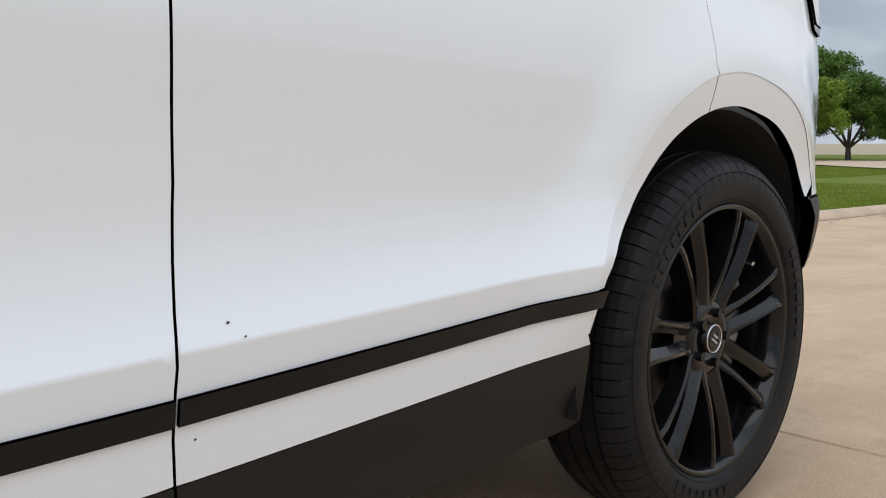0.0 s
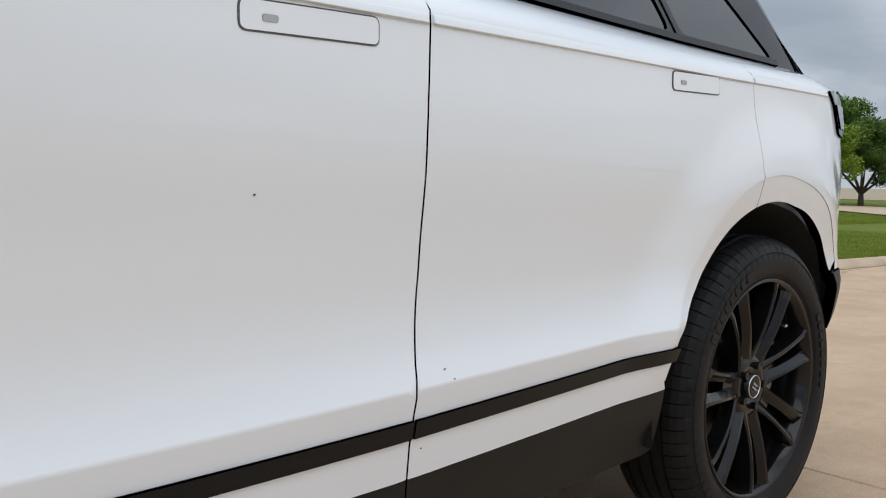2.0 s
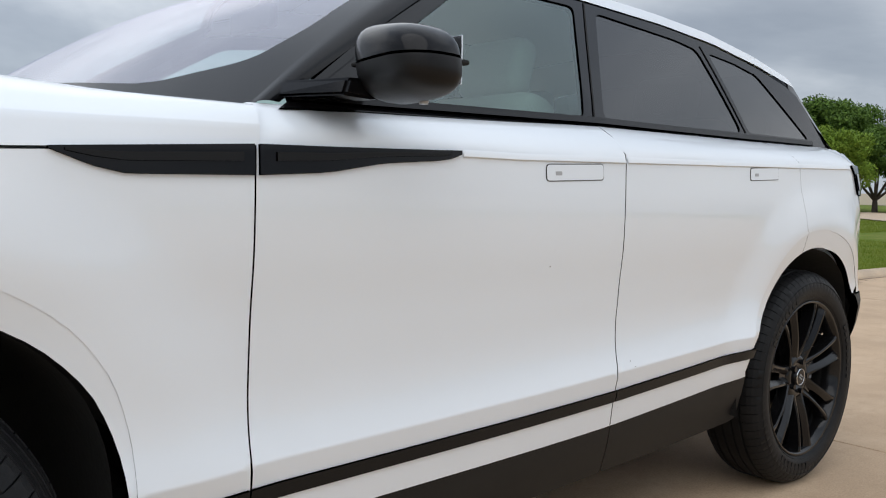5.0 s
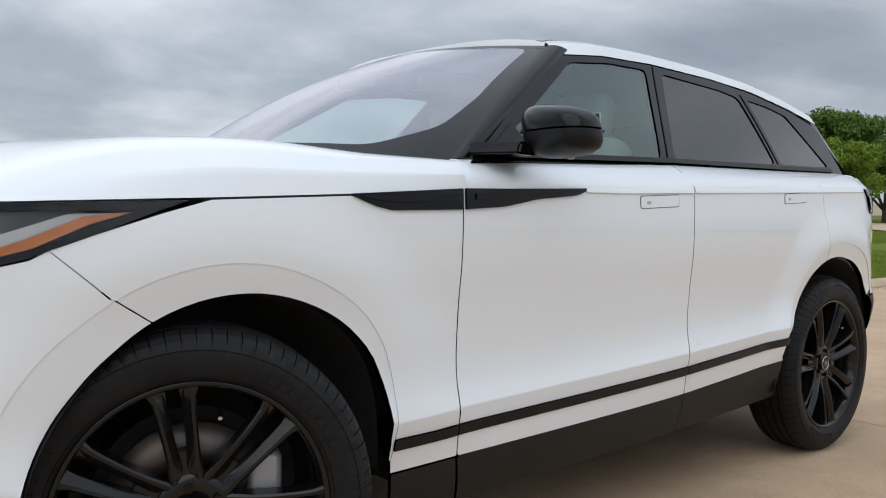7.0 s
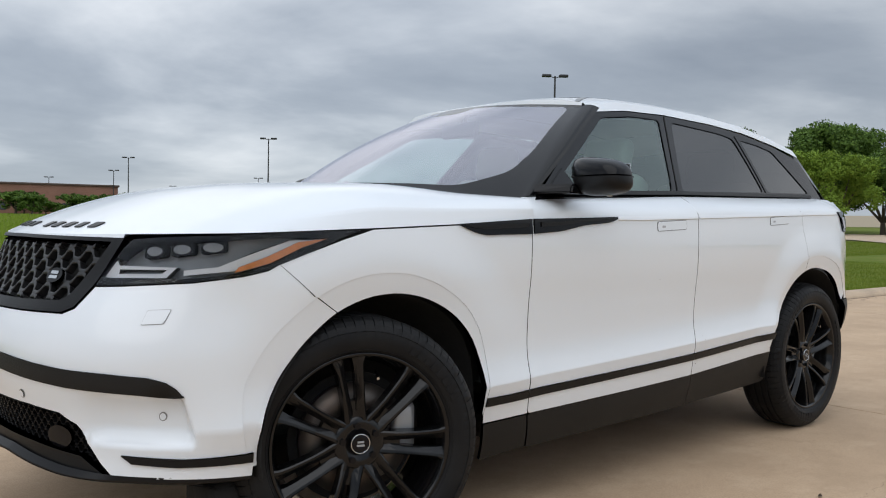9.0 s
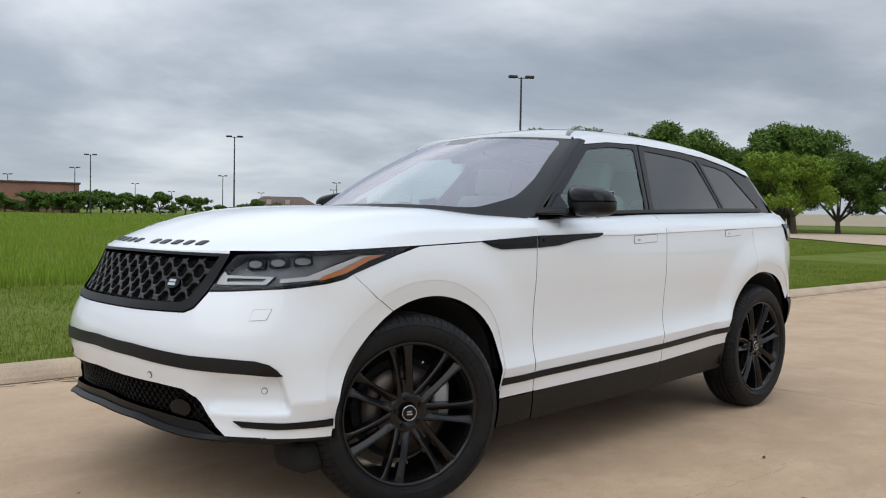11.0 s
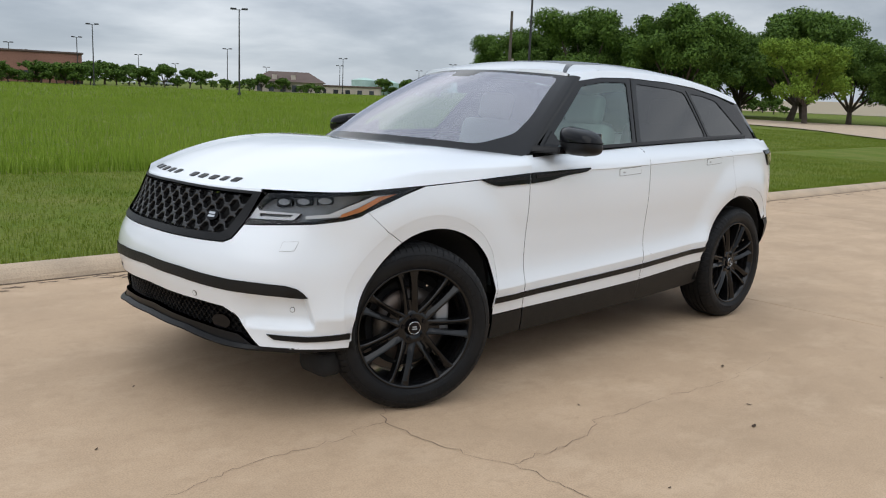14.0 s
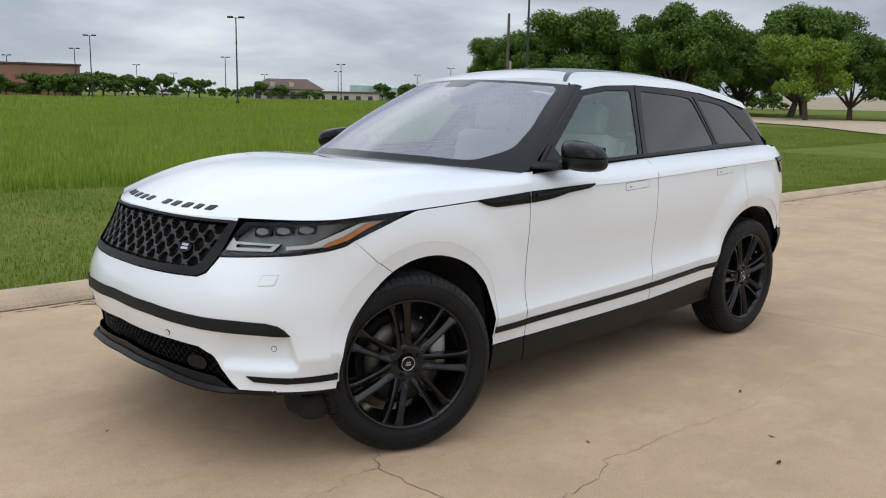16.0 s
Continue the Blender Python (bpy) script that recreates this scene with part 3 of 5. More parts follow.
def rear_arc(a0, a1, n):
    """The rear opening, a little wider towards the door."""
    return [(2.88 + r * math.cos(radians(a)), 0.412 + r * math.sin(radians(a))) for a in np.linspace(a0, a1, n)
            for r in [float(np.interp(a, (0, 50, 90, 130, 150, 163, 180), (0.435, 0.43, 0.424, 0.420, 0.430, 0.452, 0.47)))]]


WIDTHS = (((0, 18, 48, 64, 80, 100, 120, 142, 157, 172, 188), (0.004, 0.015, 0.045, 0.052, 0.060, 0.069, 0.080, 0.090, 0.085, 0.050, 0.006)),
          ((0, 18, 34, 60, 87, 112, 135, 150, 165, 176), (0.004, 0.030, 0.055, 0.062, 0.064, 0.062, 0.053, 0.042, 0.020, 0.005)))
RADII = (((0, 10, 25, 38, 52, 66, 84, 100, 115, 127, 142, 155, 180, 190), (0.392, 0.394, 0.412, 0.425, 0.427, 0.423, 0.419, 0.413, 0.406, 0.398, 0.396, 0.400, 0.411, 0.411)),
         ((0, 40, 60, 84, 95, 105, 115, 127, 140, 149, 157, 163, 172, 180), (0.430, 0.433, 0.425, 0.423, 0.432, 0.439, 0.445, 0.450, 0.452, 0.464, 0.486, 0.503, 0.500, 0.496)))


def arch_width(which, a):
    return float(np.interp(a, *WIDTHS[which]))


def arch_radius(which, a):
    """The opening's radius, which changes round the wheel."""
    return float(np.interp(a, *RADII[which]))


def arch_edge(which, a0, a1, n, outer, under=0.0):
    c = (ARCH_F, ARCH_R)[which]
    out = []
    for a in np.linspace(a0, a1, n):
        r = arch_radius(which, a) + (arch_width(which, a) + under if outer else 0)
        out.append((c[0] + r * math.cos(radians(a)), c[1] + r * math.sin(radians(a))))
    return out


def band_surface(which, fn):
    """The skin, turned in towards the wheel."""
    c = (ARCH_F, ARCH_R)[which]

    def g(x, z):
        p = fn(x, z)
        a = np.degrees(np.arctan2(z - c[1], x - c[0]))
        a = np.where(a < -90, a + 360, a)
        ri = np.array([arch_radius(which, k) for k in a])
        w = np.array([arch_width(which, k) for k in a])
        t = np.clip((ri + w - np.hypot(x - c[0], z - c[1])) / 0.085, -0.3, 1.3)
        p[:, 1] -= np.sign(p[:, 1]) * 0.011 * t
        return p
    return g


def strip_top(x):
    return np.interp(x, (0.4, 0.646, 1.68, 2.456, 2.6), (0.458, 0.466, 0.503, 0.541, 0.548))


def white_low(x):
    return np.interp(x, (0.4, 0.665, 1.68, 2.407, 2.6), (0.371, 0.379, 0.408, 0.446, 0.456))


def sill_low(x):
    return 0.245 + 0.022 * (x - 0.665)


GAP = 0.0017


def fold_line(x0, x1):
    """Two close rows of points along the lower body fold, which keep it sharp."""
    return [(float(x), FOLD + 0.040 * (float(x) - 1.6) + d) for x in np.arange(x0, x1, 0.02) for d in (-0.0035, 0.0035, 0.012)]




def front_gap(z):
    return np.interp(z, (0.2, 0.29, 0.38, 0.5, 0.65, 0.94, 1.05, 1.14), (0.70, 0.680, 0.664, 0.651, 0.655, 0.655, 0.656, 0.664))


def mid_gap(z):
    return np.interp(z, (0.2, 0.31, 0.37, 0.44, 0.50, 0.56, 0.62, 0.70, 0.95, 1.06, 1.18), (1.73, 1.697, 1.686, 1.676, 1.676, 1.677, 1.683, 1.687, 1.680, 1.684, 1.692))


def rear_gap(z):
    """The rear door's trailing edge runs down into the wheel arch."""
    return np.interp(z, (0.8, 0.83, 1.03, 1.10, 1.2), (2.732, 2.730, 2.712, 2.704, 2.700))


def column(fn, z0, z1, n, off):
    return [(float(fn(z)) + off, float(z)) for z in np.linspace(z0, z1, n)]


def belt_line(x0, x1, n, off=0.0):
    return [(float(x), float(belt(x)) + off) for x in np.linspace(x0, x1, n)]


def slope_line(fn, x0, x1, n):
    return [(float(x), float(fn(x))) for x in np.linspace(x0, x1, n)]


for tag, sgn in SIDES:
    fn = flank if sgn > 0 else far_flank
    gfn = cabin_side if sgn > 0 else mirror_fn(cabin_side)
    fl = sgn < 0

    def P(name, poly, mat, parent=car, label="", **k):
        k.setdefault("flip", fl)
        return panel(name, poly, fn, mat, parent, label, **k)

    def G(name, poly, mat, parent=car, label="", **k):
        k.setdefault("flip", fl)
        return panel(name, poly, gfn, mat, parent, label, **k)

    # front wing, from the lamp tip round the arch to the door
    seam = [(-0.300, 0.915)]
    wing = seam + [q for q in arch_edge(0, 120.7, 0, 32, True)] + [(0.457, 0.372)] + column(front_gap, 0.380, 1.045, 12, -GAP) + \
        [(x, float(crease(x)) - 0.004) for x in np.linspace(0.6, 0.0, 14)] + [(-0.10, 0.985), (-0.22, 0.945)]
    wing = [p for p in wing]
    P("front_wing", wing, PAINT, label="white front wing with black vent", res=0.026, folds=fold_line(0.45, 0.66))
    P("wing_strip", slope_line(strip_top, 0.453, 0.6495, 4) + [(0.650, 0.438), (0.453, 0.431)], BLACK, lift=0.006)
    P("wing_cladding", [(0.460, 0.366), (0.660, 0.374), (0.690, 0.250), (0.48, 0.236)], CLAD)
    # body-coloured filler behind the seam of wing and bumper
    P("seam_filler", [(-0.312, 0.912), (-0.286, 0.917), (-0.190, 0.842), (-0.216, 0.838)], FAINT, lift=-0.003, thick=0.002)
    # doors
    door = P("front_door", column(front_gap, 0.385, 1.131, 12, GAP) + belt_line(0.676, 1.724, 14) + column(mid_gap, 1.172, 0.409, 16, -GAP) + slope_line(white_low, 1.66, 0.672, 12),
             PAINT, label="white front door with flush handle", res=0.032, folds=fold_line(0.64, 1.70))
    P("door_strip", slope_line(strip_top, 0.6535, 1.6745, 12) + [(x, z - 0.028) for x, z in slope_line(strip_top, 1.6745, 0.6535, 12)], BLACK, door, "black rubbing strip", lift=0.006)
    P("door_cladding", [(float(front_gap(0.37)) + GAP, 0.372)] + [(x, z - 0.0015) for x, z in slope_line(white_low, 0.69, 1.66, 12)] + column(mid_gap, 0.407, 0.275, 6, -GAP) +
      slope_line(sill_low, 1.70, 0.70, 10), CLAD, door, "black plastic lower cladding")
    rear_door = P("rear_door", column(mid_gap, 0.409, 1.174, 16, GAP) + belt_line(1.735, 2.694, 12) + column(rear_gap, 1.19, 0.91, 8, -0.0006) + arch_edge(1, 107.0, 174, 24, True) +
                  slope_line(white_low, 2.392, 1.70, 8), PAINT, label="white rear door with flush handle", res=0.028, folds=fold_line(1.66, 2.42))
    P("door_strip", slope_line(strip_top, 1.6790, 2.394, 10) + [(x, z - 0.028) for x, z in slope_line(strip_top, 2.388, 1.6790, 10)], BLACK, rear_door, "black rubbing strip", lift=0.006)
    P("door_cladding", column(mid_gap, 0.275, 0.407, 6, GAP) + [(x, z - 0.0015) for x, z in slope_line(white_low, 1.70, 2.392, 10)] + [(2.430, 0.352), (2.455, 0.292)] +
      slope_line(sill_low, 2.42, 1.72, 8), CLAD, rear_door, "black plastic lower cladding")
    # rear quarter and tail
    P("rear_quarter", column(rear_gap, 0.91, 1.19, 8, 0.0006) + belt_line(2.706, 3.36, 10) + [(3.36, 1.10), (3.36, 0.664), (3.27, 0.660)] + arch_edge(1, 34, 106.7, 22, True), PAINT, label="white rear quarter panel", res=0.028)
    P("bumper_corner", [(3.215, 0.652), (3.36, 0.657), (3.365, 0.56), (3.335, 0.485)] + rear_arc(10, 35, 10), CLAD, label="black rear bumper corner", lift=0.002, thick=0.03)
    # the flat turned band round each opening
    for which, a0, a1, b1, b0 in ((0, 0, 120.7, 114.7, 0), (0, 121.1, 186, 186, 115.1), (1, 34, 106.7, 110.3, 34), (1, 107.0, 174, 174, 110.6)):
        band = arch_edge(which, a0, a1, 26, True, 0.007) + arch_edge(which, b1, b0, 26, False)
        panel("arch_band", band, band_surface(which, fn), PAINT, car, "white wheel arch band", flip=fl, res=0.03, thick=0.03, lift=-0.0012)
    # flush handles, each a plate in a fine slot
    for owner, (hx0, hz0, hx1, hz1) in ((door, (1.380, 1.058, 1.588, 1.030)), (rear_door, (2.352, 1.093, 2.545, 1.064))):
        tilt = 0.010
        pl = [(hx0, hz0 - 0.036), (hx1, hz0 - 0.036 + tilt), (hx1, hz0 + tilt), (hx0, hz0)]
        P("handle_slot", rounded([(x + dx, z + dz) for (x, z), (dx, dz) in zip(pl, ((-.0022, -.0022), (.0022, -.0022), (.0022, .0022), (-.0022, .0022)))], 0.012), JOINT, owner, lift=0.0011, thick=0.001, res=0.02)
        P("handle", rounded(pl, 0.010), PAINT, owner, "flush white door handle", lift=0.0019, thick=0.001, res=0.02)
        P("handle_button", rounded([(hx0 + 0.030, hz0 - 0.023), (hx0 + 0.052, hz0 - 0.022), (hx0 + 0.052, hz0 - 0.013), (hx0 + 0.030, hz0 - 0.014)], 0.003), FAINT, owner, lift=0.0027, thick=0.001, res=0.02)
    # stone chips and flies on the paint
    for owner, cx, cz, cr in ((door, 1.406, 0.827, 0.0017), (rear_door, 1.735, 0.572, 0.0019), (rear_door, 1.752, 0.556, 0.0014), (rear_door, 1.70, 0.455, 0.0014)):
        P("paint_chip", [(cx + cr * math.cos(a), cz + cr * (0.7 + 0.3 * math.sin(2 * a)) * math.sin(a)) for a in np.linspace(0, 2 * math.pi, 8, endpoint=False)], DEBRIS, owner, lift=0.0012, thick=0.001, res=0.02)
    # side vent blade across wing and door
    vent_low = lambda x: float(np.interp(x, (0.328, 0.39, 0.44, 0.66, 0.80, 0.92, 1.08, 1.12), (1.033, 1.010, 1.000, 1.006, 1.016, 1.038, 1.052, 1.066)))
    vent_top = lambda x: float(np.interp(x, (0.328, 0.66, 1.12), (1.036, 1.058, 1.073)))
    for x0, x1 in ((0.330, 0.652), (0.662, 1.118)):
        xs = np.linspace(x0, x1, 16)
        v = P("side_vent", [(x, vent_low(x)) for x in xs] + [(x, vent_top(x)) for x in xs[::-1]], GLOSS, label="gloss black side vent blade", lift=0.007, thick=0.012, res=0.025)
        P("vent_fin", [(x, vent_low(x) * 0.55 + vent_top(x) * 0.45) for x in xs[1:-1]] + [(x, vent_low(x) * 0.25 + vent_top(x) * 0.75) for x in xs[::-1][1:-1]], BLACK, v, lift=0.011, thick=0.005, res=0.025)
    # added near-black sheet, its colour stands in for the shade behind the gaps
    P("gap_shade_skin", [(-0.28, 0.86)] + arc((0.055, 0.405, 0.455), 115, 5, 18) + [(0.53, 0.30), (2.33, 0.32)] + arc((2.88, 0.412, 0.53), 168, 90, 12) + arc((2.88, 0.412, 0.47), 80, 5, 10) + [(3.34, 0.60), (3.34, 1.13)] +
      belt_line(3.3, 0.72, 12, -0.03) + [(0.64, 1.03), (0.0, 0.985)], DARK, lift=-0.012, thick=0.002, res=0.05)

    # the sharp shoulder line along doors and quarter
    for x0, x1 in ((1.125, 1.680), (1.690, 2.702), (2.706, 3.14)):
        def ledge(u, v, fn=fn, x0=x0, x1=x1):
            x = x0 + (x1 - x0) * np.asarray(u, float)
            k = np.interp(v, (0, 0.15, 1), (-0.005, -0.0035, 0.012))
            p = fn(x, crease(x) - 0.006 + k)
            p[:, 1] += -sgn * np.interp(v, (0, 0.15, 1), (0.0, 0.0040, 0.0004))
            return p
        loft("shoulder_line", ledge, 30, 8, PAINT, car, flip=fl)

    # ---- cabin side: black frame with the panes let in ----
    w_front = rounded([(0.835, 1.163), (1.645, 1.190), (1.845, 1.538), (1.62, 1.533), (1.385, 1.503)], 0.03)
    w_rear = rounded([(1.735, 1.196), (2.585, 1.226), (2.475, 1.500), (2.35, 1.517), (1.945, 1.536)], 0.03)
    w_quarter = rounded([(2.64, 1.228), (3.145, 1.240), (2.87, 1.460), (2.72, 1.485), (2.545, 1.498)], 0.025)
    frame_out = [(0.735, 1.130)] + belt_line(0.9, 3.34, 20, -0.004) + [(3.17, 1.415), (3.10, 1.445), (2.9, 1.490), (2.6, 1.532), (2.3, 1.556), (1.9, 1.572), (1.6, 1.566), (1.42, 1.552), (1.32, 1.530)]
    G("window_frame", frame_out, GLOSS, label="gloss black window surround", holes=(w_front, w_rear, w_quarter), res=0.05, thick=0.02)
    G("window", w_front, SIDEGLASS, label="green tinted front side window", lift=-0.004, thick=0.004)
    G("window", w_rear, PRIVACY, label="dark privacy glass rear window", lift=-0.004, thick=0.004)
    G("window", w_quarter, PRIVACY, label="dark privacy glass quarter window", lift=-0.004, thick=0.004)
    G("belt_trim", belt_line(0.76, 3.15, 24, 0.004) + belt_line(3.15, 0.76, 24, 0.020), BLACK, label="black belt moulding", lift=0.010, thick=0.02)
    for a, b in (((1.685, 1.19), (1.905, 1.56)), ((2.61, 1.226), (2.505, 1.515))):
        G("pillar_joint", [(a[0] - 0.003, a[1]), (a[0] + 0.003, a[1]), (b[0] + 0.003, b[1]), (b[0] - 0.003, b[1])], DARK, lift=0.0025, thick=0.002)

# ---- bonnet ----
LIP = 0.985


def cowl(q):
    """The foot of the windscreen, q from -1 to 1 across."""
    q = np.asarray(q, float)
    return np.c_[0.40 + 0.29 * q ** 2, -0.852 * q, 1.166 - 0.033 * np.abs(q) ** 2.2]


def header(q):
    q = np.asarray(q, float)
    return np.c_[1.17 + 0.15 * q ** 2, -0.605 * q, 1.580 - 0.027 * q ** 2]


S_END = float(at_x(0.665))


def bonnet(s, v):
    s, v = np.asarray(s, float), np.asarray(v, float)
    x = np.interp(np.abs(s), RUN, RING[:, 0])
    e = body(s, crease(x) + 0.001)
    k = cowl(np.clip(s / S_END, -1, 1) ** 1)
    t = v[:, None]
    p = e + (k - e) * t
    side = 0.32 * smooth((x + 0.40) / 0.45)
    lift = (1 - side) * (1 - (1 - v) ** 2.9) + side * np.clip(v / 0.075, 0, 1)
    p[:, 2] = e[:, 2] + (k[:, 2] - e[:, 2]) * lift + 0.020 * np.sin(np.pi * np.clip(v, 0, 1)) * smooth((0.3 - x) / 0.6)
    return p


hood = loft("bonnet", bonnet, 121, 54, PAINT, car, "white clamshell bonnet", u=(-S_END, S_END), v=(0, 1))
loft("bonnet_edge", lambda s, v: body(s, crease(np.interp(np.abs(s), RUN, RING[:, 0])) + 0.001 - 0.012 * np.asarray(v)), 81, 2, PAINT, hood, u=(-0.66, 0.66), flip=True)
# raised nose marks in place of lettering
marks = [(-0.43, 0.052), (-0.345, 0.050), (-0.255, 0.050), (-0.165, 0.048), (-0.085, 0.042), (0.075, 0.050), (0.165, 0.054), (0.258, 0.050), (0.340, 0.042), (0.425, 0.052)]
for y, w in marks:
    sc = y * 1.035
    panel("nose_mark", rounded([(sc - w / 2 - 0.004, 0.034), (sc + w / 2 - 0.004, 0.034), (sc + w / 2 + 0.004, 0.062), (sc - w / 2 + 0.004, 0.062)], 0.006, 2), bonnet, BLACK, hood, "dark raised nose mark", lift=0.003, thick=0.004, res=0.03)

# ---- nose: bumper, grille, lamps ----
GRILLE_OUT = [(-0.555, 0.788), (-0.515, 0.773), (-0.30, 0.770), (0, 0.768), (0.30, 0.770), (0.515, 0.773), (0.555, 0.788), (0.595, 0.845), (0.640, 0.93), (0.668, 0.979), (0.3, 0.981), (0, 0.982), (-0.3, 0.981),
              (-0.668, 0.979), (-0.640, 0.93), (-0.595, 0.845)]
GRILLE_IN = [(-0.490, 0.803), (-0.30, 0.798), (0, 0.796), (0.30, 0.798), (0.490, 0.803), (0.520, 0.820), (0.590, 0.93), (0.615, 0.968), (0.3, 0.971), (0, 0.972), (-0.3, 0.971), (-0.615, 0.968), (-0.590, 0.93), (-0.520, 0.820)]
LAMP = [(0.602, 0.848), (0.70, 0.852), (0.81, 0.859), (0.93, 0.867), (1.0, 0.876), (1.07, 0.886), (1.135, 0.902), (1.18, 0.921), (1.28, 0.958), (1.36, 0.990), (1.425, 1.012), (1.25, 1.006), (1.03, 0.994), (0.85, 0.985), (0.705, 0.976), (0.672, 0.945), (0.632, 0.895)]


def N(name, poly, mat, parent=car, label="", **k):
    k.setdefault("flip", False)
    return panel(name, poly, body, mat, parent, label, **k)


def flipped(poly):
    return [(-a, b) for a, b in poly][::-1]


SEAM_S = float(at_x(-0.30))
ARCH_S = float(at_x(-0.12))
arch_front = [(float(at_x(x)), z) for x, z in arch_edge(0, 121.1, 186, 26, True)]
lamp_low = [(0.602, 0.844), (0.70, 0.848), (0.81, 0.855), (0.93, 0.863), (1.0, 0.872), (1.07, 0.882), (1.135, 0.8975), (float(at_x(-0.3015)), 0.9145)]
INTAKE = [(-0.3, 0.362), (-0.55, 0.342), (-0.705, 0.338), (-0.672, 0.372), (-0.59, 0.470), (-0.535, 0.498), (-0.41, 0.509), (0, 0.520), (0.41, 0.509), (0.535, 0.498), (0.59, 0.470), (0.672, 0.372), (0.705, 0.338), (0.55, 0.342), (0.3, 0.362), (0.0, 0.370)]
half_up = [(0.0, 0.764), (0.30, 0.766), (0.52, 0.769), (0.560, 0.785)] + lamp_low + arch_front + [(1.10, 0.335), (0.82, 0.341), (0.710, 0.344)]
bumper_poly = half_up[1:] + [(0.672, 0.376), (0.59, 0.474), (0.535, 0.502), (0.41, 0.513), (0, 0.524)]
full = bumper_poly + [(-a, b) for a, b in bumper_poly[:-1]][::-1] + [(0, 0.764)]
bumper = N("front_bumper", full, PAINT, label="white front bumper with black bands", res=0.022,
           folds=[(sg * (0.915 + 0.33 * (0.562 - z) + d), float(z)) for sg in (1, -1) for z in np.arange(0.43, 0.56, 0.012) for d in (-0.024, -0.017, -0.008, 0.001)])
# black band across the bumper
band = [(0, 0.652), (0.30, 0.646), (0.576, 0.626), (0.70, 0.622), (0.82, 0.614), (0.868, 0.601), (0.895, 0.583), (0.915, 0.561), (0.73, 0.571), (0.576, 0.578), (0.30, 0.600), (0, 0.608)]
N("bumper_band", band + [(-a, b) for a, b in band[1:-1]][::-1], CLAD, bumper, "black plastic band", lift=0.005, thick=0.012, res=0.025)
for sg in (1, -1):
    fl = (lambda q: q) if sg > 0 else flipped
    N("corner_blade", fl([(0.738, 0.400), (0.770, 0.379), (0.90, 0.372), (1.100, 0.376), (1.100, 0.401), (0.92, 0.394)]), BLACK, bumper, "black corner blade", lift=0.007, thick=0.012)
    N("tow_cover", fl(rounded([(0.790, 0.752), (0.854, 0.756), (0.874, 0.793), (0.805, 0.789)], 0.006)), PAINT, bumper, lift=0.0022, thick=0.002, res=0.02)
    N("tow_cover_gap", fl(rounded([(0.7888, 0.7507), (0.8555, 0.7547), (0.8757, 0.7944), (0.8038, 0.7904)], 0.006)), FAINT, bumper, lift=0.0010, thick=0.001, res=0.02)
    for ss, zz in ((0.847, 0.502), (0.385, 0.540)):
        ring = [(sg * ss + 0.0125 * math.cos(a), zz + 0.0125 * math.sin(a)) for a in np.linspace(0, 2 * math.pi, 18, endpoint=False)]
        core = [(sg * ss + 0.0095 * math.cos(a), zz + 0.0095 * math.sin(a)) for a in np.linspace(0, 2 * math.pi, 18, endpoint=False)]
        sensor = N("parking_sensor", ring, LAMPGREY, bumper, lift=0.0015, thick=0.002, res=0.012)
        N("sensor_face", core, PAINT, sensor, lift=0.0030, thick=0.002, res=0.012)

# lower intake with mesh, and the skid lip under it
intake = N("lower_intake", INTAKE, DARK, label="black lower air intake with mesh", lift=-0.055, thick=0.002, res=0.05)
side_wall = fine(INTAKE, 0.04)
mesh_pts, mesh_faces = [], []
u = np.array(side_wall)
outer, inner = body(u[:, 0], u[:, 1]), body(u[:, 0], u[:, 1]) - normals_of(body, u[:, 0], u[:, 1]) * 0.06
n = len(u)
mesh_object("intake_wall", np.r_[outer, inner], [(i, (i + 1) % n, n + (i + 1) % n, n + i) for i in range(n)], BLACK, intake)


def lattice(name, poly, pitch, rise, width, depth, mat, parent, lift, label="", wave=0.28, seg_w=None):
    """Wavy bars, each against the phase of the next, that form stretched hexagons."""
    p = np.array(poly)
    z0, z1 = p[:, 1].min(), p[:, 1].max()
    rows = int((z1 - z0) / rise)
    made = 0
    for r in range(rows + 1):
        zc = z1 - rise * (r + 0.15)
        pts = []
        ss = np.arange(p[:, 0].min(), p[:, 0].max(), pitch / 8)
        ph = (ss / pitch + 0.5 * (r % 2)) % 1
        tri = np.clip((np.abs(ph - 0.5) * 4 - 1) * 2.6, -1, 1)
        zs = zc + rise * wave * tri
        ok = inside(ss, zs, poly)
        run = []
        runs = []
        for a, b, k in zip(ss, zs, ok):
            if k:
                run.append((a, b))
            elif run:
                runs.append(run)
                run = []
        if run:
            runs.append(run)
        for run in runs:
            if len(run) < 4:
                continue
            q = np.array(run)
            nn = normals_of(body, q[:, 0], q[:, 1])
            vs, fs = [], []
            hw = width / 2
            for dz, dl in ((-hw, lift - depth), (-hw, lift - 0.002), (-hw * 0.5, lift), (hw * 0.5, lift), (hw, lift - 0.002), (hw, lift - depth)):
                vs.append(body(q[:, 0], q[:, 1] + dz) + nn * dl)
            m = len(q)
            vs = np.concatenate(vs)
            for j in range(5):
                fs += [(j * m + i, j * m + i + 1, (j + 1) * m + i + 1, (j + 1) * m + i) for i in range(m - 1)]
            mesh_object(name, vs, fs, mat, parent, label if not made else "", False)
            made += 1


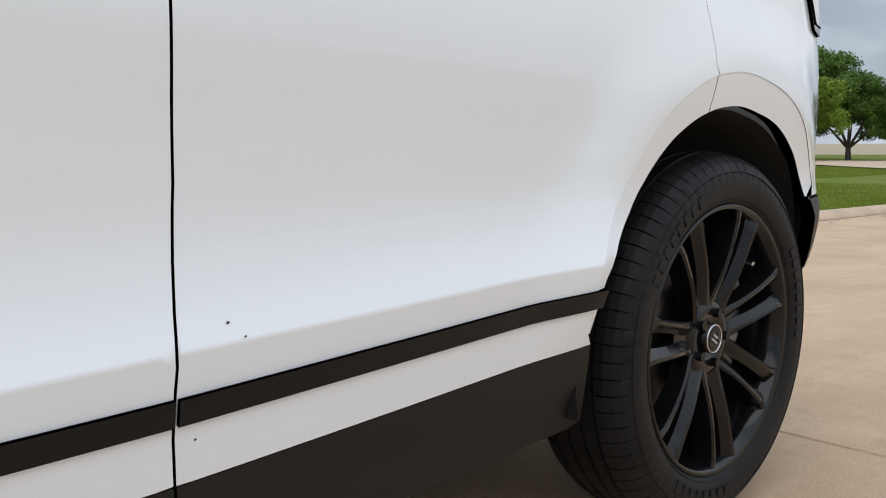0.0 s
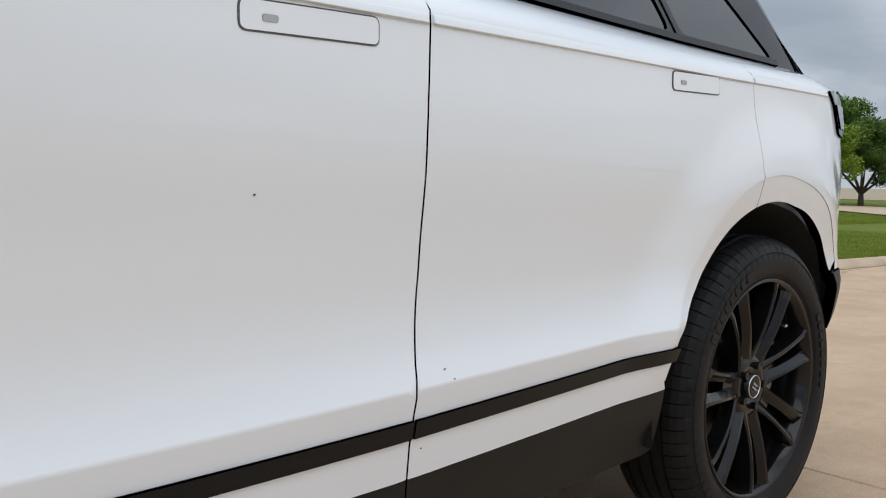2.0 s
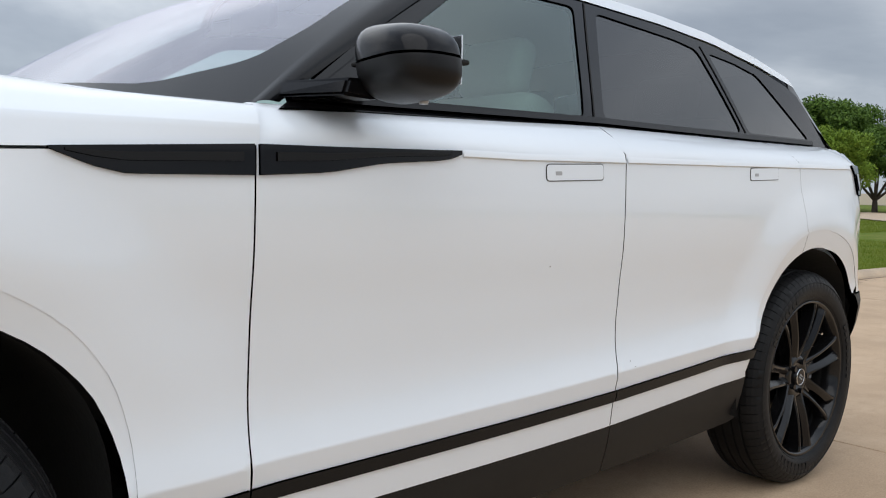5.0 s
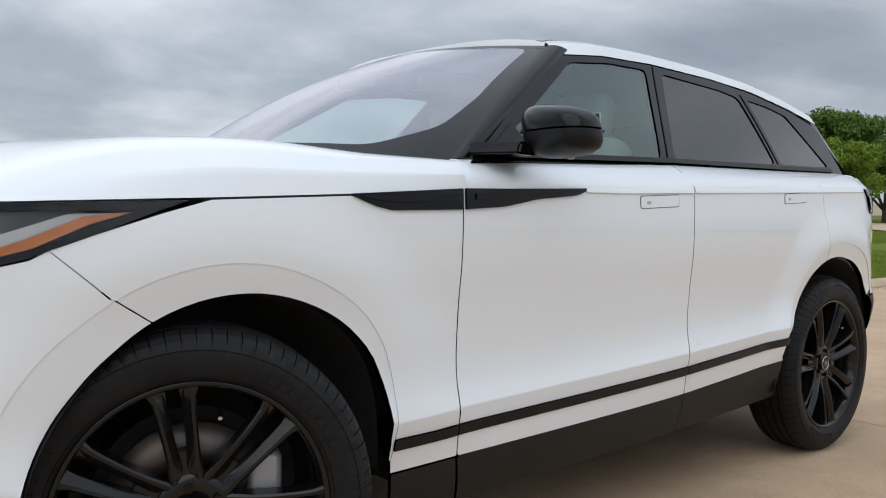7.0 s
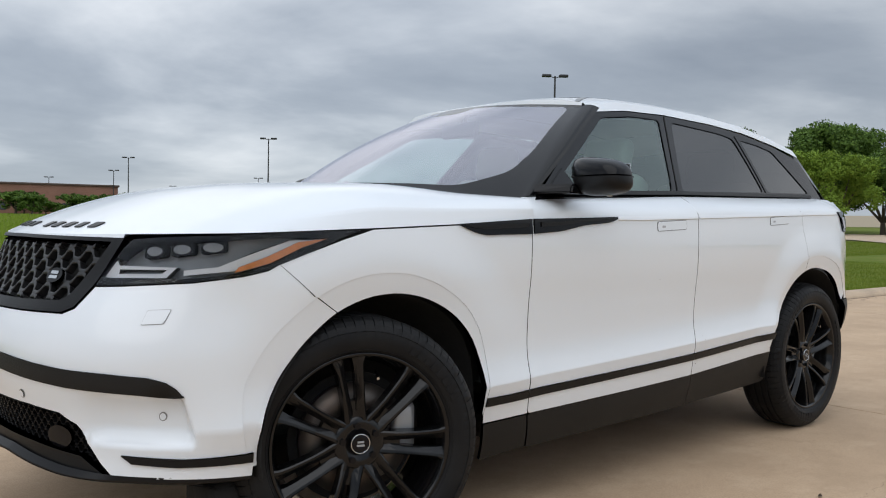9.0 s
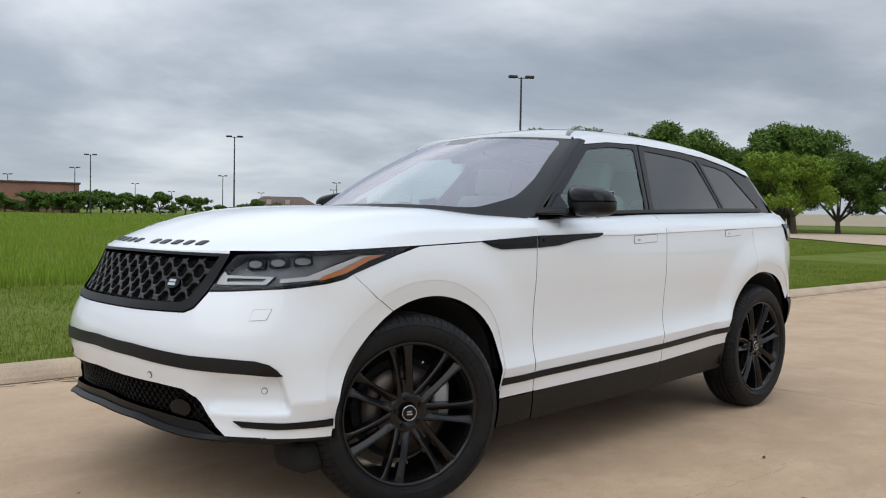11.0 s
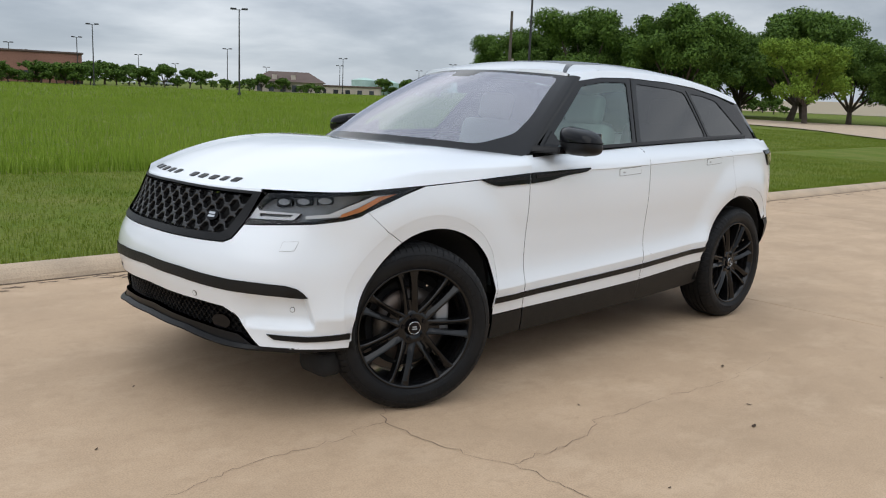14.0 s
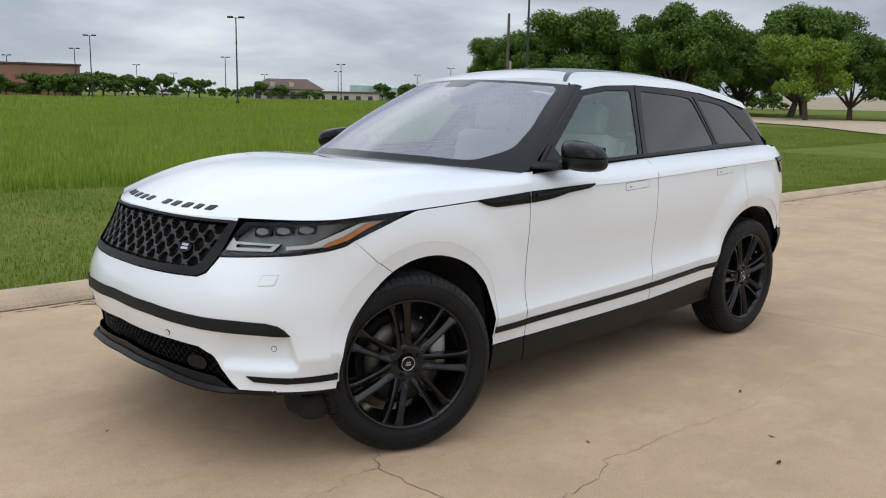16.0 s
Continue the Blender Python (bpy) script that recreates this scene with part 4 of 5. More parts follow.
lattice("mesh_bar", [(a * 0.985, 0.41 + (b - 0.41) * 0.94) for a, b in INTAKE], 0.034, 0.0165, 0.005, 0.012, BLACK, intake, -0.030, wave=0.34)
for sg in (1, -1):
    fog = [(sg * 0.50 + 0.050 * math.cos(a), 0.425 + 0.030 * math.sin(a)) for a in np.linspace(0, 2 * math.pi, 24, endpoint=False)]
    N("fog_lamp", fog, FRIT, intake, "dark round sensor cover", lift=-0.022, thick=0.01, res=0.03)
N("intake_bar", [(-0.60, 0.386), (-0.4, 0.405), (0, 0.422), (0.4, 0.405), (0.60, 0.386), (0.680, 0.344), (0.55, 0.344), (0.3, 0.364), (0, 0.372), (-0.3, 0.364), (-0.55, 0.344), (-0.680, 0.344)], BLACK, intake, "smooth black lower plate", lift=-0.006, thick=0.03)


def skid(s, v):
    """A chin that juts out under the intake."""
    s, v = np.asarray(s, float), np.asarray(v, float)
    jut = 0.022 * smooth((0.74 - np.abs(s)) / 0.14)
    z = np.interp(np.abs(s), (0, 0.31, 0.45, 0.55, 0.70, 1.2), (0.386, 0.380, 0.362, 0.350, 0.340, 0.334)) - 0.050 * v
    p = body(s, np.maximum(z, 0.26))
    nn = normals_of(body, s, np.full_like(s, 0.5))
    out = np.where(v < 0.35, jut * v / 0.35, jut - (v - 0.35) / 0.65 * 0.09)
    p = p + nn * out[:, None]
    p[:, 2] = z + 0.006
    return p


loft("skid_plate", skid, 91, 9, BLACK, car, "black chin spoiler", u=(-1.10, 1.10), flip=True)
for sg in (1, -1):
    bm = bmesh.new()
    box(bm, (0.13, 0.20, 0.13), (-0.38, -0.68 * sg, 0.245), bevel=0.04)
    part("air_deflector", bm, DARK, car, "black flexible air deflector", True)

# upper grille
grille = N("grille", GRILLE_OUT, BLACK, label="black honeycomb grille", holes=(GRILLE_IN,), lift=0.004, thick=0.03, res=0.04)
N("grille_backing", GRILLE_IN, DARK, grille, lift=-0.045, thick=0.002, res=0.06)
lattice("grille_bar", GRILLE_IN, 0.094, 0.0335, 0.0125, 0.024, GRILLEBAR, grille, -0.004, wave=0.40)
oval = [(0.405 + 0.040 * math.cos(a), 0.868 + 0.021 * math.sin(a)) for a in np.linspace(0, 2 * math.pi, 26, endpoint=False)]
badge = N("badge", oval, GLOSS, grille, "small oval badge with silver marks", lift=0.006, thick=0.012, res=0.02)
for dz, w in ((0.007, 0.020), (-0.006, 0.022)):
    N("badge_mark", rounded([(0.405 - w, 0.868 + dz - 0.0045), (0.405 + w, 0.868 + dz - 0.0045), (0.405 + w, 0.868 + dz + 0.0045), (0.405 - w, 0.868 + dz + 0.0045)], 0.002), CHROME, badge, lift=0.008, thick=0.003, res=0.02)

# headlamps
for sg in (1, -1):
    fl = (lambda q: q) if sg > 0 else flipped
    lamp = N("headlight", fl(LAMP), LAMPGREY, label="slim dark headlamp with amber corner", lift=-0.040, thick=0.004, res=0.04)
    N("lamp_rim", fl(LAMP), GLOSS, lamp, "gloss black lamp edge", lift=0.002, thick=0.045, res=0.04,
      holes=(fl([(0.605, 0.872), (0.70, 0.867), (0.90, 0.874), (1.05, 0.890), (1.14, 0.915), (1.24, 0.962), (1.32, 0.988), (1.22, 0.990), (1.03, 0.982), (0.85, 0.974), (0.72, 0.965), (0.675, 0.94), (0.618, 0.896)]),))
    N("running_light", fl([(0.612, 0.874), (0.84, 0.878), (0.875, 0.906), (0.66, 0.908), (0.645, 0.922), (0.628, 0.900)]), LIGHTGUIDE, lamp, "frosted running light", lift=-0.012, thick=0.02, res=0.03,
      holes=(fl([(0.665, 0.886), (0.825, 0.889), (0.84, 0.899), (0.665, 0.898)]),))
    N("light_guide", fl([(0.90, 0.884), (1.04, 0.897), (1.13, 0.926), (1.22, 0.966), (1.30, 0.987), (1.20, 0.982), (1.09, 0.944), (1.00, 0.908), (0.90, 0.898)]), LIGHTGUIDE, lamp, lift=-0.008, thick=0.02, res=0.03)
    N("turn_signal", fl([(1.045, 0.893), (1.14, 0.919), (1.235, 0.963), (1.315, 0.988), (1.225, 0.978), (1.13, 0.936), (1.055, 0.908)]), AMBER, lamp, "amber side marker", lift=-0.003, thick=0.01, res=0.03)
    for a, b in ((0.745, 0.825), (0.845, 0.925), (0.945, 1.02)):
        N("projector", fl(rounded([(a, 0.928 + (a - 0.7) * 0.06), (b, 0.930 + (b - 0.7) * 0.06), (b, 0.962 + (b - 0.7) * 0.06), (a, 0.960 + (a - 0.7) * 0.05)], 0.008)), GLOSS, lamp, "lamp projector", lift=-0.018, thick=0.02, res=0.03)
        mid, high = (a + b) / 2, 0.945 + ((a + b) / 2 - 0.7) * 0.06
        N("projector_lens", fl([(mid + 0.030 * math.cos(k), high + 0.013 * math.sin(k)) for k in np.linspace(0, 2 * math.pi, 20, endpoint=False)]), LAMPGREY, lamp, "grey projector lens", lift=-0.014, thick=0.006, res=0.02)
    N("lamp_cover", fl(LAMP), CLEAR, lamp, "clear lamp cover", lift=0.004, thick=0.002, res=0.04)

# tail: rear skin, lamps
S_TAIL = float(at_x(3.36)) + 0.004
S_MAX = float(RUN[-1])
tail_fn = lambda s, z: body(S_MAX - np.abs(np.asarray(s, float)), z) * np.where(np.asarray(s) < 0, 1, 1)[:, None] * np.c_[np.ones(len(np.atleast_1d(s))), np.where(np.asarray(s) < 0, -1, 1), np.ones(len(np.atleast_1d(s)))]
w = S_MAX - S_TAIL
panel("tailgate", [(-w, 0.664), (w, 0.664), (w, 1.20), (-w, 1.20)], tail_fn, PAINT, car, "white tailgate", res=0.05, flip=True)
panel("rear_bumper", [(-w + 0.12, 0.36), (w - 0.12, 0.36), (w, 0.50), (w, 0.657), (-w, 0.657), (-w, 0.50)], tail_fn, CLAD, car, "black lower rear bumper", res=0.06, flip=True)
for tag, sgn in SIDES:
    fn = flank if sgn > 0 else far_flank
    tl = panel("tail_light", [(3.145, 1.138), (3.20, 1.108), (3.27, 1.035), (3.345, 1.03), (3.40, 1.04), (3.40, 1.130), (3.28, 1.142)], fn, GLOSS, car, "dark slim tail lamp", flip=sgn < 0, lift=0.007, thick=0.02, res=0.03)
    panel("tail_lens", [(3.215, 1.110), (3.28, 1.050), (3.39, 1.055), (3.39, 1.118)], fn, RED, tl, "dark red lens", flip=sgn < 0, lift=0.010, thick=0.004, res=0.03)


# ---- windscreen, roof and rear glass ----
def screen(q, v):
    q, v = np.asarray(q, float), np.asarray(v, float)
    a, b = cowl(q), header(q)
    p = a + (b - a) * v[:, None]
    k = 0.030 * np.sin(np.pi * v) * (1 - 0.5 * q ** 2)
    return p + np.c_[-k * 0.5, 0 * k, k]


HOLE = rounded([(-0.74, 0.060), (0.74, 0.060), (0.90, 0.20), (0.935, 0.42), (0.925, 0.955), (0.40, 0.958), (0.17, 0.958), (0.14, 0.86), (-0.14, 0.86), (-0.17, 0.958), (-0.40, 0.958), (-0.925, 0.955), (-0.935, 0.42), (-0.90, 0.20)], 0.06)
screen_glass = panel("windscreen", HOLE, screen, SCREEN, car, "raked windscreen reflecting the sky", res=0.08, thick=0.004)
panel("screen_border", [(-1, 0), (1, 0), (1, 1), (-1, 1)], screen, FRIT, screen_glass, "black glass border", holes=(HOLE,), res=0.05, thick=0.006)
for sg in (1, -1):
    a = np.linspace(0, 1, 14)

    def pillar(u, v, sg=sg):
        u, v = np.asarray(u, float), np.asarray(v, float)
        p = screen(np.full_like(v, 1.0), v) + np.array((0, 0, 0.002))
        foot, head = np.array((0.745, -0.860, 1.142)), np.array((1.40, -0.625, 1.548))
        q = foot + (head - foot) * v[:, None] + np.array((0, -0.01, 0.01)) * np.sin(np.pi * v)[:, None]
        r = p + (q - p) * u[:, None] + np.c_[-0.5 * np.ones_like(u), -0.8 * np.ones_like(u), 0.3 * np.ones_like(u)] * (0.012 * np.sin(np.pi * u))[:, None]
        r[:, 1] *= sg
        return r
    loft("windscreen_pillar", pillar, 7, 16, GLOSS, car, "gloss black windscreen pillar", flip=sg < 0)


def roof_edge(x):
    return np.interp(x, (1.17, 1.32, 1.6, 1.9, 2.3, 2.6, 2.9, 3.17, 3.4), (1.558, 1.562, 1.597, 1.608, 1.600, 1.580, 1.540, 1.488, 1.445))


def roof_mid(x):
    return curve(np.asarray(x, float), [(1.1, 1.560), (1.17, 1.582), (1.4, 1.632), (1.7, 1.664), (2.0, 1.674), (2.4, 1.664), (2.8, 1.626), (3.1, 1.582), (3.4, 1.528)])


def roof(u, q):
    u, q = np.asarray(u, float), np.asarray(q, float)
    x = 1.17 + 0.15 * np.abs(q) ** 2 * (1 - u) + (3.34 - 1.17) * u - 0.17 * u * np.abs(q) ** 2
    hw = np.interp(x, (1.1, 1.32, 1.6, 1.9, 2.3, 2.6, 2.9, 3.2, 3.4), (0.595, 0.604, 0.588, 0.572, 0.578, 0.592, 0.602, 0.611, 0.605))
    e, m = roof_edge(x), roof_mid(x)
    w = np.abs(q)
    z = e + (m - e) * (1 - w ** 2.4) ** 0.8
    return np.c_[x, -hw * q, z]


roof_ob = loft("roof", roof, 60, 41, PAINT, car, "white roof with a black glass panel", v=(-1, 1), flip=True)


def roof_rail(u, v):
    u, v = np.asarray(u, float), np.asarray(v, float)
    e = roof(u, np.ones_like(u))
    g = cabin_side(e[:, 0], e[:, 2] - 0.040)
    return e + (g + np.array((0, -0.004, 0)) - e) * v[:, None]


for sg in (1, -1):
    loft("roof_rail", roof_rail if sg > 0 else mirror_fn(roof_rail), 50, 4, PAINT, roof_ob, flip=sg > 0)
panel("roof_glass", [(0.145, -0.74), (0.80, -0.74), (0.80, 0.74), (0.145, 0.74), (0.155, 0.35), (0.158, 0), (0.155, -0.35)], roof, FRIT, roof_ob, "black panoramic roof glass", flip=True, lift=0.001, thick=0.003, res=0.05)
for sg in (1, -1):
    panel("roof_seam", [(0.0, sg * 0.945), (0.0, sg * 0.975), (0.158, sg * 0.73), (0.146, sg * 0.69)], roof, FRIT, roof_ob, flip=True, lift=0.0015, thick=0.003, res=0.04)


def roof_front(q, v):
    q, v = np.asarray(q, float), np.asarray(v, float)
    a, b = roof(np.zeros_like(q), q), header(q) + np.array((-0.004, 0, -0.004))
    return a + (b - a) * v[:, None]


loft("roof_front", roof_front, 41, 3, PAINT, roof_ob, u=(-0.99, 0.99))


def rear_glass(q, v):
    q, v = np.asarray(q, float), np.asarray(v, float)
    top = roof(np.ones_like(q), q)
    foot = np.c_[3.74 - 0.30 * q ** 2, -0.70 * q, np.full_like(q, 1.19)]
    return top + (foot - top) * v[:, None]


loft("rear_window", rear_glass, 21, 8, PRIVACY, car, "dark rear window", u=(-1, 1))
for sg in (1, -1):
    def dpillar(u, v, sg=sg):
        u, v = np.asarray(u, float), np.asarray(v, float)
        a = rear_glass(np.ones_like(v), v)
        foot, head = np.array((3.34, -0.735, 1.205)), np.array((3.12, -0.632, 1.448))
        b = head + (foot - head) * v[:, None]
        r = b + (a - b) * u[:, None]
        r[:, 1] *= sg
        return r
    loft("rear_pillar", dpillar, 6, 10, GLOSS, car, "gloss black rear pillar", flip=sg > 0)
deck = lambda u, v: np.c_[3.22 + 0.30 * np.asarray(u, float), -0.56 + 1.12 * np.asarray(v, float), np.full(len(np.atleast_1d(u)), 1.185)]
loft("rear_shelf", deck, 4, 4, DARK, car)


# ---- door mirrors ----
def door_mirror(sg):
    m = new("door_mirror")
    m.parent = car
    if sg < 0:
        m.matrix_basis = pose(0.08, -0.07, 0)
    bm = bmesh.new()
    bmesh.ops.create_uvsphere(bm, u_segments=32, v_segments=20, radius=1.0)
    for v in bm.verts:
        x, y, z = v.co
        f = lambda t, p: math.copysign(abs(t) ** p, t)
        x, y, z = f(x, 0.75), f(y, 0.62), f(z, 0.68)
        if x > 0:
            x *= 0.45
        y2 = y + 0.10 * z
        v.co = (0.095 * x + 0.03 * y, 0.128 * y2 * (1 - 0.10 * (x < 0) * x * x), 0.068 * z * (1 - 0.14 * (-y)) + 0.006 * y)
    bmesh.ops.transform(bm, matrix=pose(0.905, -1.045, 1.213, 0, 0, 6), verts=bm.verts)
    up, low = bm, bm.copy()
    bmesh.ops.bisect_plane(up, geom=up.verts[:] + up.edges[:] + up.faces[:], plane_co=(0, 0, 1.214), plane_no=(0, 0, 1), clear_inner=True)
    bmesh.ops.bisect_plane(low, geom=low.verts[:] + low.edges[:] + low.faces[:], plane_co=(0, 0, 1.209), plane_no=(0, 0, 1), clear_outer=True)
    band = bmesh.new()
    for b, name, mat in ((up, "mirror_cap", GLOSS), (low, "mirror_base", BLACK)):
        for v in b.verts:
            v.co.y *= sg
        if sg < 0:
            bmesh.ops.reverse_faces(b, faces=b.faces[:])
        part(name, b, mat, m, smooth=True)
    box(band, (0.105, 0.195, 0.009), (0.897, -1.045 * sg, 1.2115), bevel=0.004, turn=(0, 0, 6 * sg))
    part("mirror_joint", band, DARK, m)
    arm = bmesh.new()
    vs = []
    sec = [(0.735, 1.152), (0.76, 1.185), (0.90, 1.192), (0.935, 1.165), (0.86, 1.150)]
    sec2 = [(0.80, 1.152), (0.81, 1.184), (0.90, 1.188), (0.925, 1.162), (0.87, 1.150)]
    a = [arm.verts.new((x, -0.838 * sg, z)) for x, z in sec]
    c = [arm.verts.new((x, -0.985 * sg, z)) for x, z in sec2]
    k = len(sec)
    for i in range(k):
        arm.faces.new((a[i], a[(i + 1) % k], c[(i + 1) % k], c[i]))
    arm.faces.new(a)
    arm.faces.new(c)
    bmesh.ops.recalc_face_normals(arm, faces=arm.faces)
    bmesh.ops.bevel(arm, geom=arm.edges[:], offset=0.006, segments=2, affect="EDGES")
    part("mirror_arm", arm, GLOSS, m)
    sail = bmesh.new()
    p = [(0.80, 1.160), (0.985, 1.172), (0.945, 1.255)]
    q = cabin_side(np.array([i[0] for i in p]), np.array([i[1] for i in p]))
    vv = [sail.verts.new((x, (y - 0.012) * sg, z)) for x, y, z in q] + [sail.verts.new((x, (y + 0.02) * sg, z)) for x, y, z in q]
    for f in ((0, 1, 2), (5, 4, 3), (0, 3, 4, 1), (1, 4, 5, 2), (2, 5, 3, 0)):
        sail.faces.new([vv[i] for i in f])
    bmesh.ops.recalc_face_normals(sail, faces=sail.faces)
    part("mirror_sail", sail, GLOSS, m)
    g = bmesh.new()
    box(g, (0.004, 0.17, 0.085), (0.937, -1.045 * sg, 1.216), bevel=0.001, turn=(0, 0, 6 * sg))
    part("mirror_glass", g, CHROME, m, "mirror glass")
    cam_eye = bmesh.new()
    tube(cam_eye, (0.92, -1.06 * sg, 1.142), (0.92, -1.06 * sg, 1.154), 0.008, 0.012)
    part("mirror_camera", cam_eye, SILVER, m)


for sg in (1, -1):
    door_mirror(sg)


# ---- wheels ----
def wheel(m, steer_side):
    w = new("wheel")
    w.parent = car
    w.matrix_basis = m
    # tyre: outer face at y < 0
    prof = [(0.268, -0.084), (0.276, -0.099), (0.292, -0.109), (0.317, -0.114), (0.342, -0.110), (0.358, -0.101), (0.369, -0.089), (0.3762, -0.074)]
    tread = []
    for g0 in (-0.052, -0.018, 0.018, 0.052):
        tread += [(0.3800, g0 - 0.005), (0.3730, g0 - 0.003), (0.3730, g0 + 0.003), (0.3800, g0 + 0.005)]
    prof = prof + tread + [(r, -y) for r, y in prof[::-1]]
    bm = bmesh.new()
    blocks = 76
    turns = [(b + t) / blocks for b in range(blocks) for t in (0.0, 0.45, 0.90, 0.925, 0.975)]
    seg = len(turns)
    rings = lathe(bm, prof, seg, turns)
    for k, ring in enumerate(rings):
        if k % 5 in (3, 4):
            for i in (5, 6, 7, 8, len(prof) - 6, len(prof) - 7, len(prof) - 8, len(prof) - 9):
                v = ring[i]
                f = 1 - (0.006 if i not in (5, len(prof) - 6) else 0.004) / math.hypot(v.co.x, v.co.z)
                v.co.x *= f
                v.co.z *= f
    bmesh.ops.recalc_face_normals(bm, faces=bm.faces)
    tyre = part("tyre", bm, RUBBER, w, "black road tyre with grooved tread", True)
    for p in tyre.data.polygons:
        p.use_smooth = max(math.hypot(tyre.data.vertices[i].co.x, tyre.data.vertices[i].co.z) for i in p.vertices) < 0.358
    # raised sidewall rings and blocks
    bm = bmesh.new()
    for r in (0.285, 0.340):
        lathe(bm, [(r - 0.0015, -0.1040 if r < 0.3 else -0.1095), (r, -0.1065 if r < 0.3 else -0.1125), (r + 0.0015, -0.1050 if r < 0.3 else -0.1085)], 96)
    for base in (25, 145, 265):
        for k in range(8):
            a = radians(base + k * 5.2)
            bmesh.ops.create_cube(bm, size=1, matrix=Matrix.Rotation(-a, 4, "Y") @ pose(0.312, -0.1128, 0) @ Matrix.Diagonal((0.022, 0.004, 0.017, 1)))
    bmesh.ops.recalc_face_normals(bm, faces=bm.faces)
    part("sidewall_relief", bm, RUBBER, tyre)
    # rim barrel and lip
    bm = bmesh.new()
    lathe(bm, [(0.270, -0.088), (0.2775, -0.098), (0.2735, -0.103), (0.265, -0.098), (0.257, -0.070), (0.238, 0.02), (0.241, 0.10), (0.260, 0.105), (0.252, 0.02)], 96)
    bmesh.ops.recalc_face_normals(bm, faces=bm.faces)
    rim = part("rim", bm, RIM, w, "gloss black alloy rim with seven split spokes", True)
    # hub: a shallow bowl with a raised collar round the cap
    bm = bmesh.new()
    lathe(bm, [(0.0001, -0.060), (0.036, -0.062), (0.044, -0.068), (0.060, -0.070), (0.074, -0.068), (0.084, -0.056), (0.088, 0.0), (0.0001, 0.0)], 56)
    bmesh.ops.recalc_face_normals(bm, faces=bm.faces)
    part("hub", bm, RIM, rim, "", True)
    bm = bmesh.new()
    # seven forked spokes: two thin arms part from a solid root, each with a proud outer edge and a bevel down to the slot
    ARM = ((0.064, 0.0140, 0.0150, 0.070, 0.030), (0.088, 0.0150, 0.0135, 0.075, 0.036), (0.112, 0.0165, 0.0115, 0.081, 0.042), (0.145, 0.0190, 0.0105, 0.088, 0.046), (0.180, 0.0215, 0.0105, 0.093, 0.050),
           (0.215, 0.0240, 0.0110, 0.096, 0.052), (0.242, 0.0262, 0.0125, 0.098, 0.050), (0.262, 0.0290, 0.0165, 0.098, 0.045))
    for k in range(7):
        a = 2 * math.pi * k / 7 + math.pi / 2 + 0.17
        c, si = math.cos(a), math.sin(a)
        for off in (-1, 1):
            rows = []
            for r, t, hw, face, back in ARM:
                row = []
                for d, y in ((-1.0, -back), (-0.95, -face + 0.016), (-0.50, -face + 0.010), (0.15, -face + 0.0015), (0.62, -face), (0.92, -face + 0.004), (1.05, -back)):
                    q = off * (t + 0.0035 + d * hw * 1.28)
                    row.append(bm.verts.new((c * r - si * q, y, si * r + c * q)))
                rows.append(row)
            for p, q in zip(rows[:-1], rows[1:]):
                for i in range(7):
                    bm.faces.new((p[i], p[(i + 1) % 7], q[(i + 1) % 7], q[i]))
            bm.faces.new(rows[0])
            bm.faces.new(rows[-1])
        # solid root that the slot runs out into
        quad = [bm.verts.new((c * r - si * t, y, si * r + c * t)) for y0, y1 in ((-0.062, -0.03),) for y in (y0, y1) for r, t in ((0.060, -0.016), (0.128, -0.014), (0.128, 0.014), (0.060, 0.016))]
        for f in ((0, 1, 2, 3), (7, 6, 5, 4), (0, 4, 5, 1), (1, 5, 6, 2), (2, 6, 7, 3), (3, 7, 4, 0)):
            bm.faces.new([quad[i] for i in f])
    bmesh.ops.recalc_face_normals(bm, faces=bm.faces)
    part("spokes", bm, RIM, rim)
    bm = bmesh.new()
    lathe(bm, [(0.0001, -0.079), (0.022, -0.079), (0.031, -0.076), (0.031, -0.04), (0.0001, -0.04)], 32)
    bmesh.ops.recalc_face_normals(bm, faces=bm.faces)
    cap = part("centre_cap", bm, GLOSS, rim, "black centre cap with silver ring", True)
    bm = bmesh.new()
    lathe(bm, [(0.0265, -0.0785), (0.0285, -0.0802), (0.0305, -0.0775), (0.0285, -0.075)], 40)
    bmesh.ops.recalc_face_normals(bm, faces=bm.faces)
    part("cap_ring", bm, CHROME, rim, "silver ring", True)
    bm = bmesh.new()
    for dz, hw in ((0.005, 0.010), (-0.005, 0.012)):
        box(bm, (2 * hw, 0.002, 0.006), (0, -0.0798, dz), bevel=0.0008, segments=1)
    part("cap_mark", bm, SILVER, rim)
    for k in range(5):
        a = 2 * math.pi * k / 5 + 0.5
        bm = bmesh.new()
        tube(bm, (0.054 * math.cos(a), -0.045, 0.054 * math.sin(a)), (0.054 * math.cos(a), -0.080, 0.054 * math.sin(a)), 0.0115, 0.0100, 6)
        part("wheel_nut", bm, GLOSS, rim)
    bm = bmesh.new()
    a = math.pi / 2 - 0.25
    tube(bm, (0.215 * math.cos(a), -0.045, 0.215 * math.sin(a)), (0.200 * math.cos(a), -0.085, 0.200 * math.sin(a)), 0.0045)
    part("valve", bm, CHROME, rim, "metal valve stem")
    return w


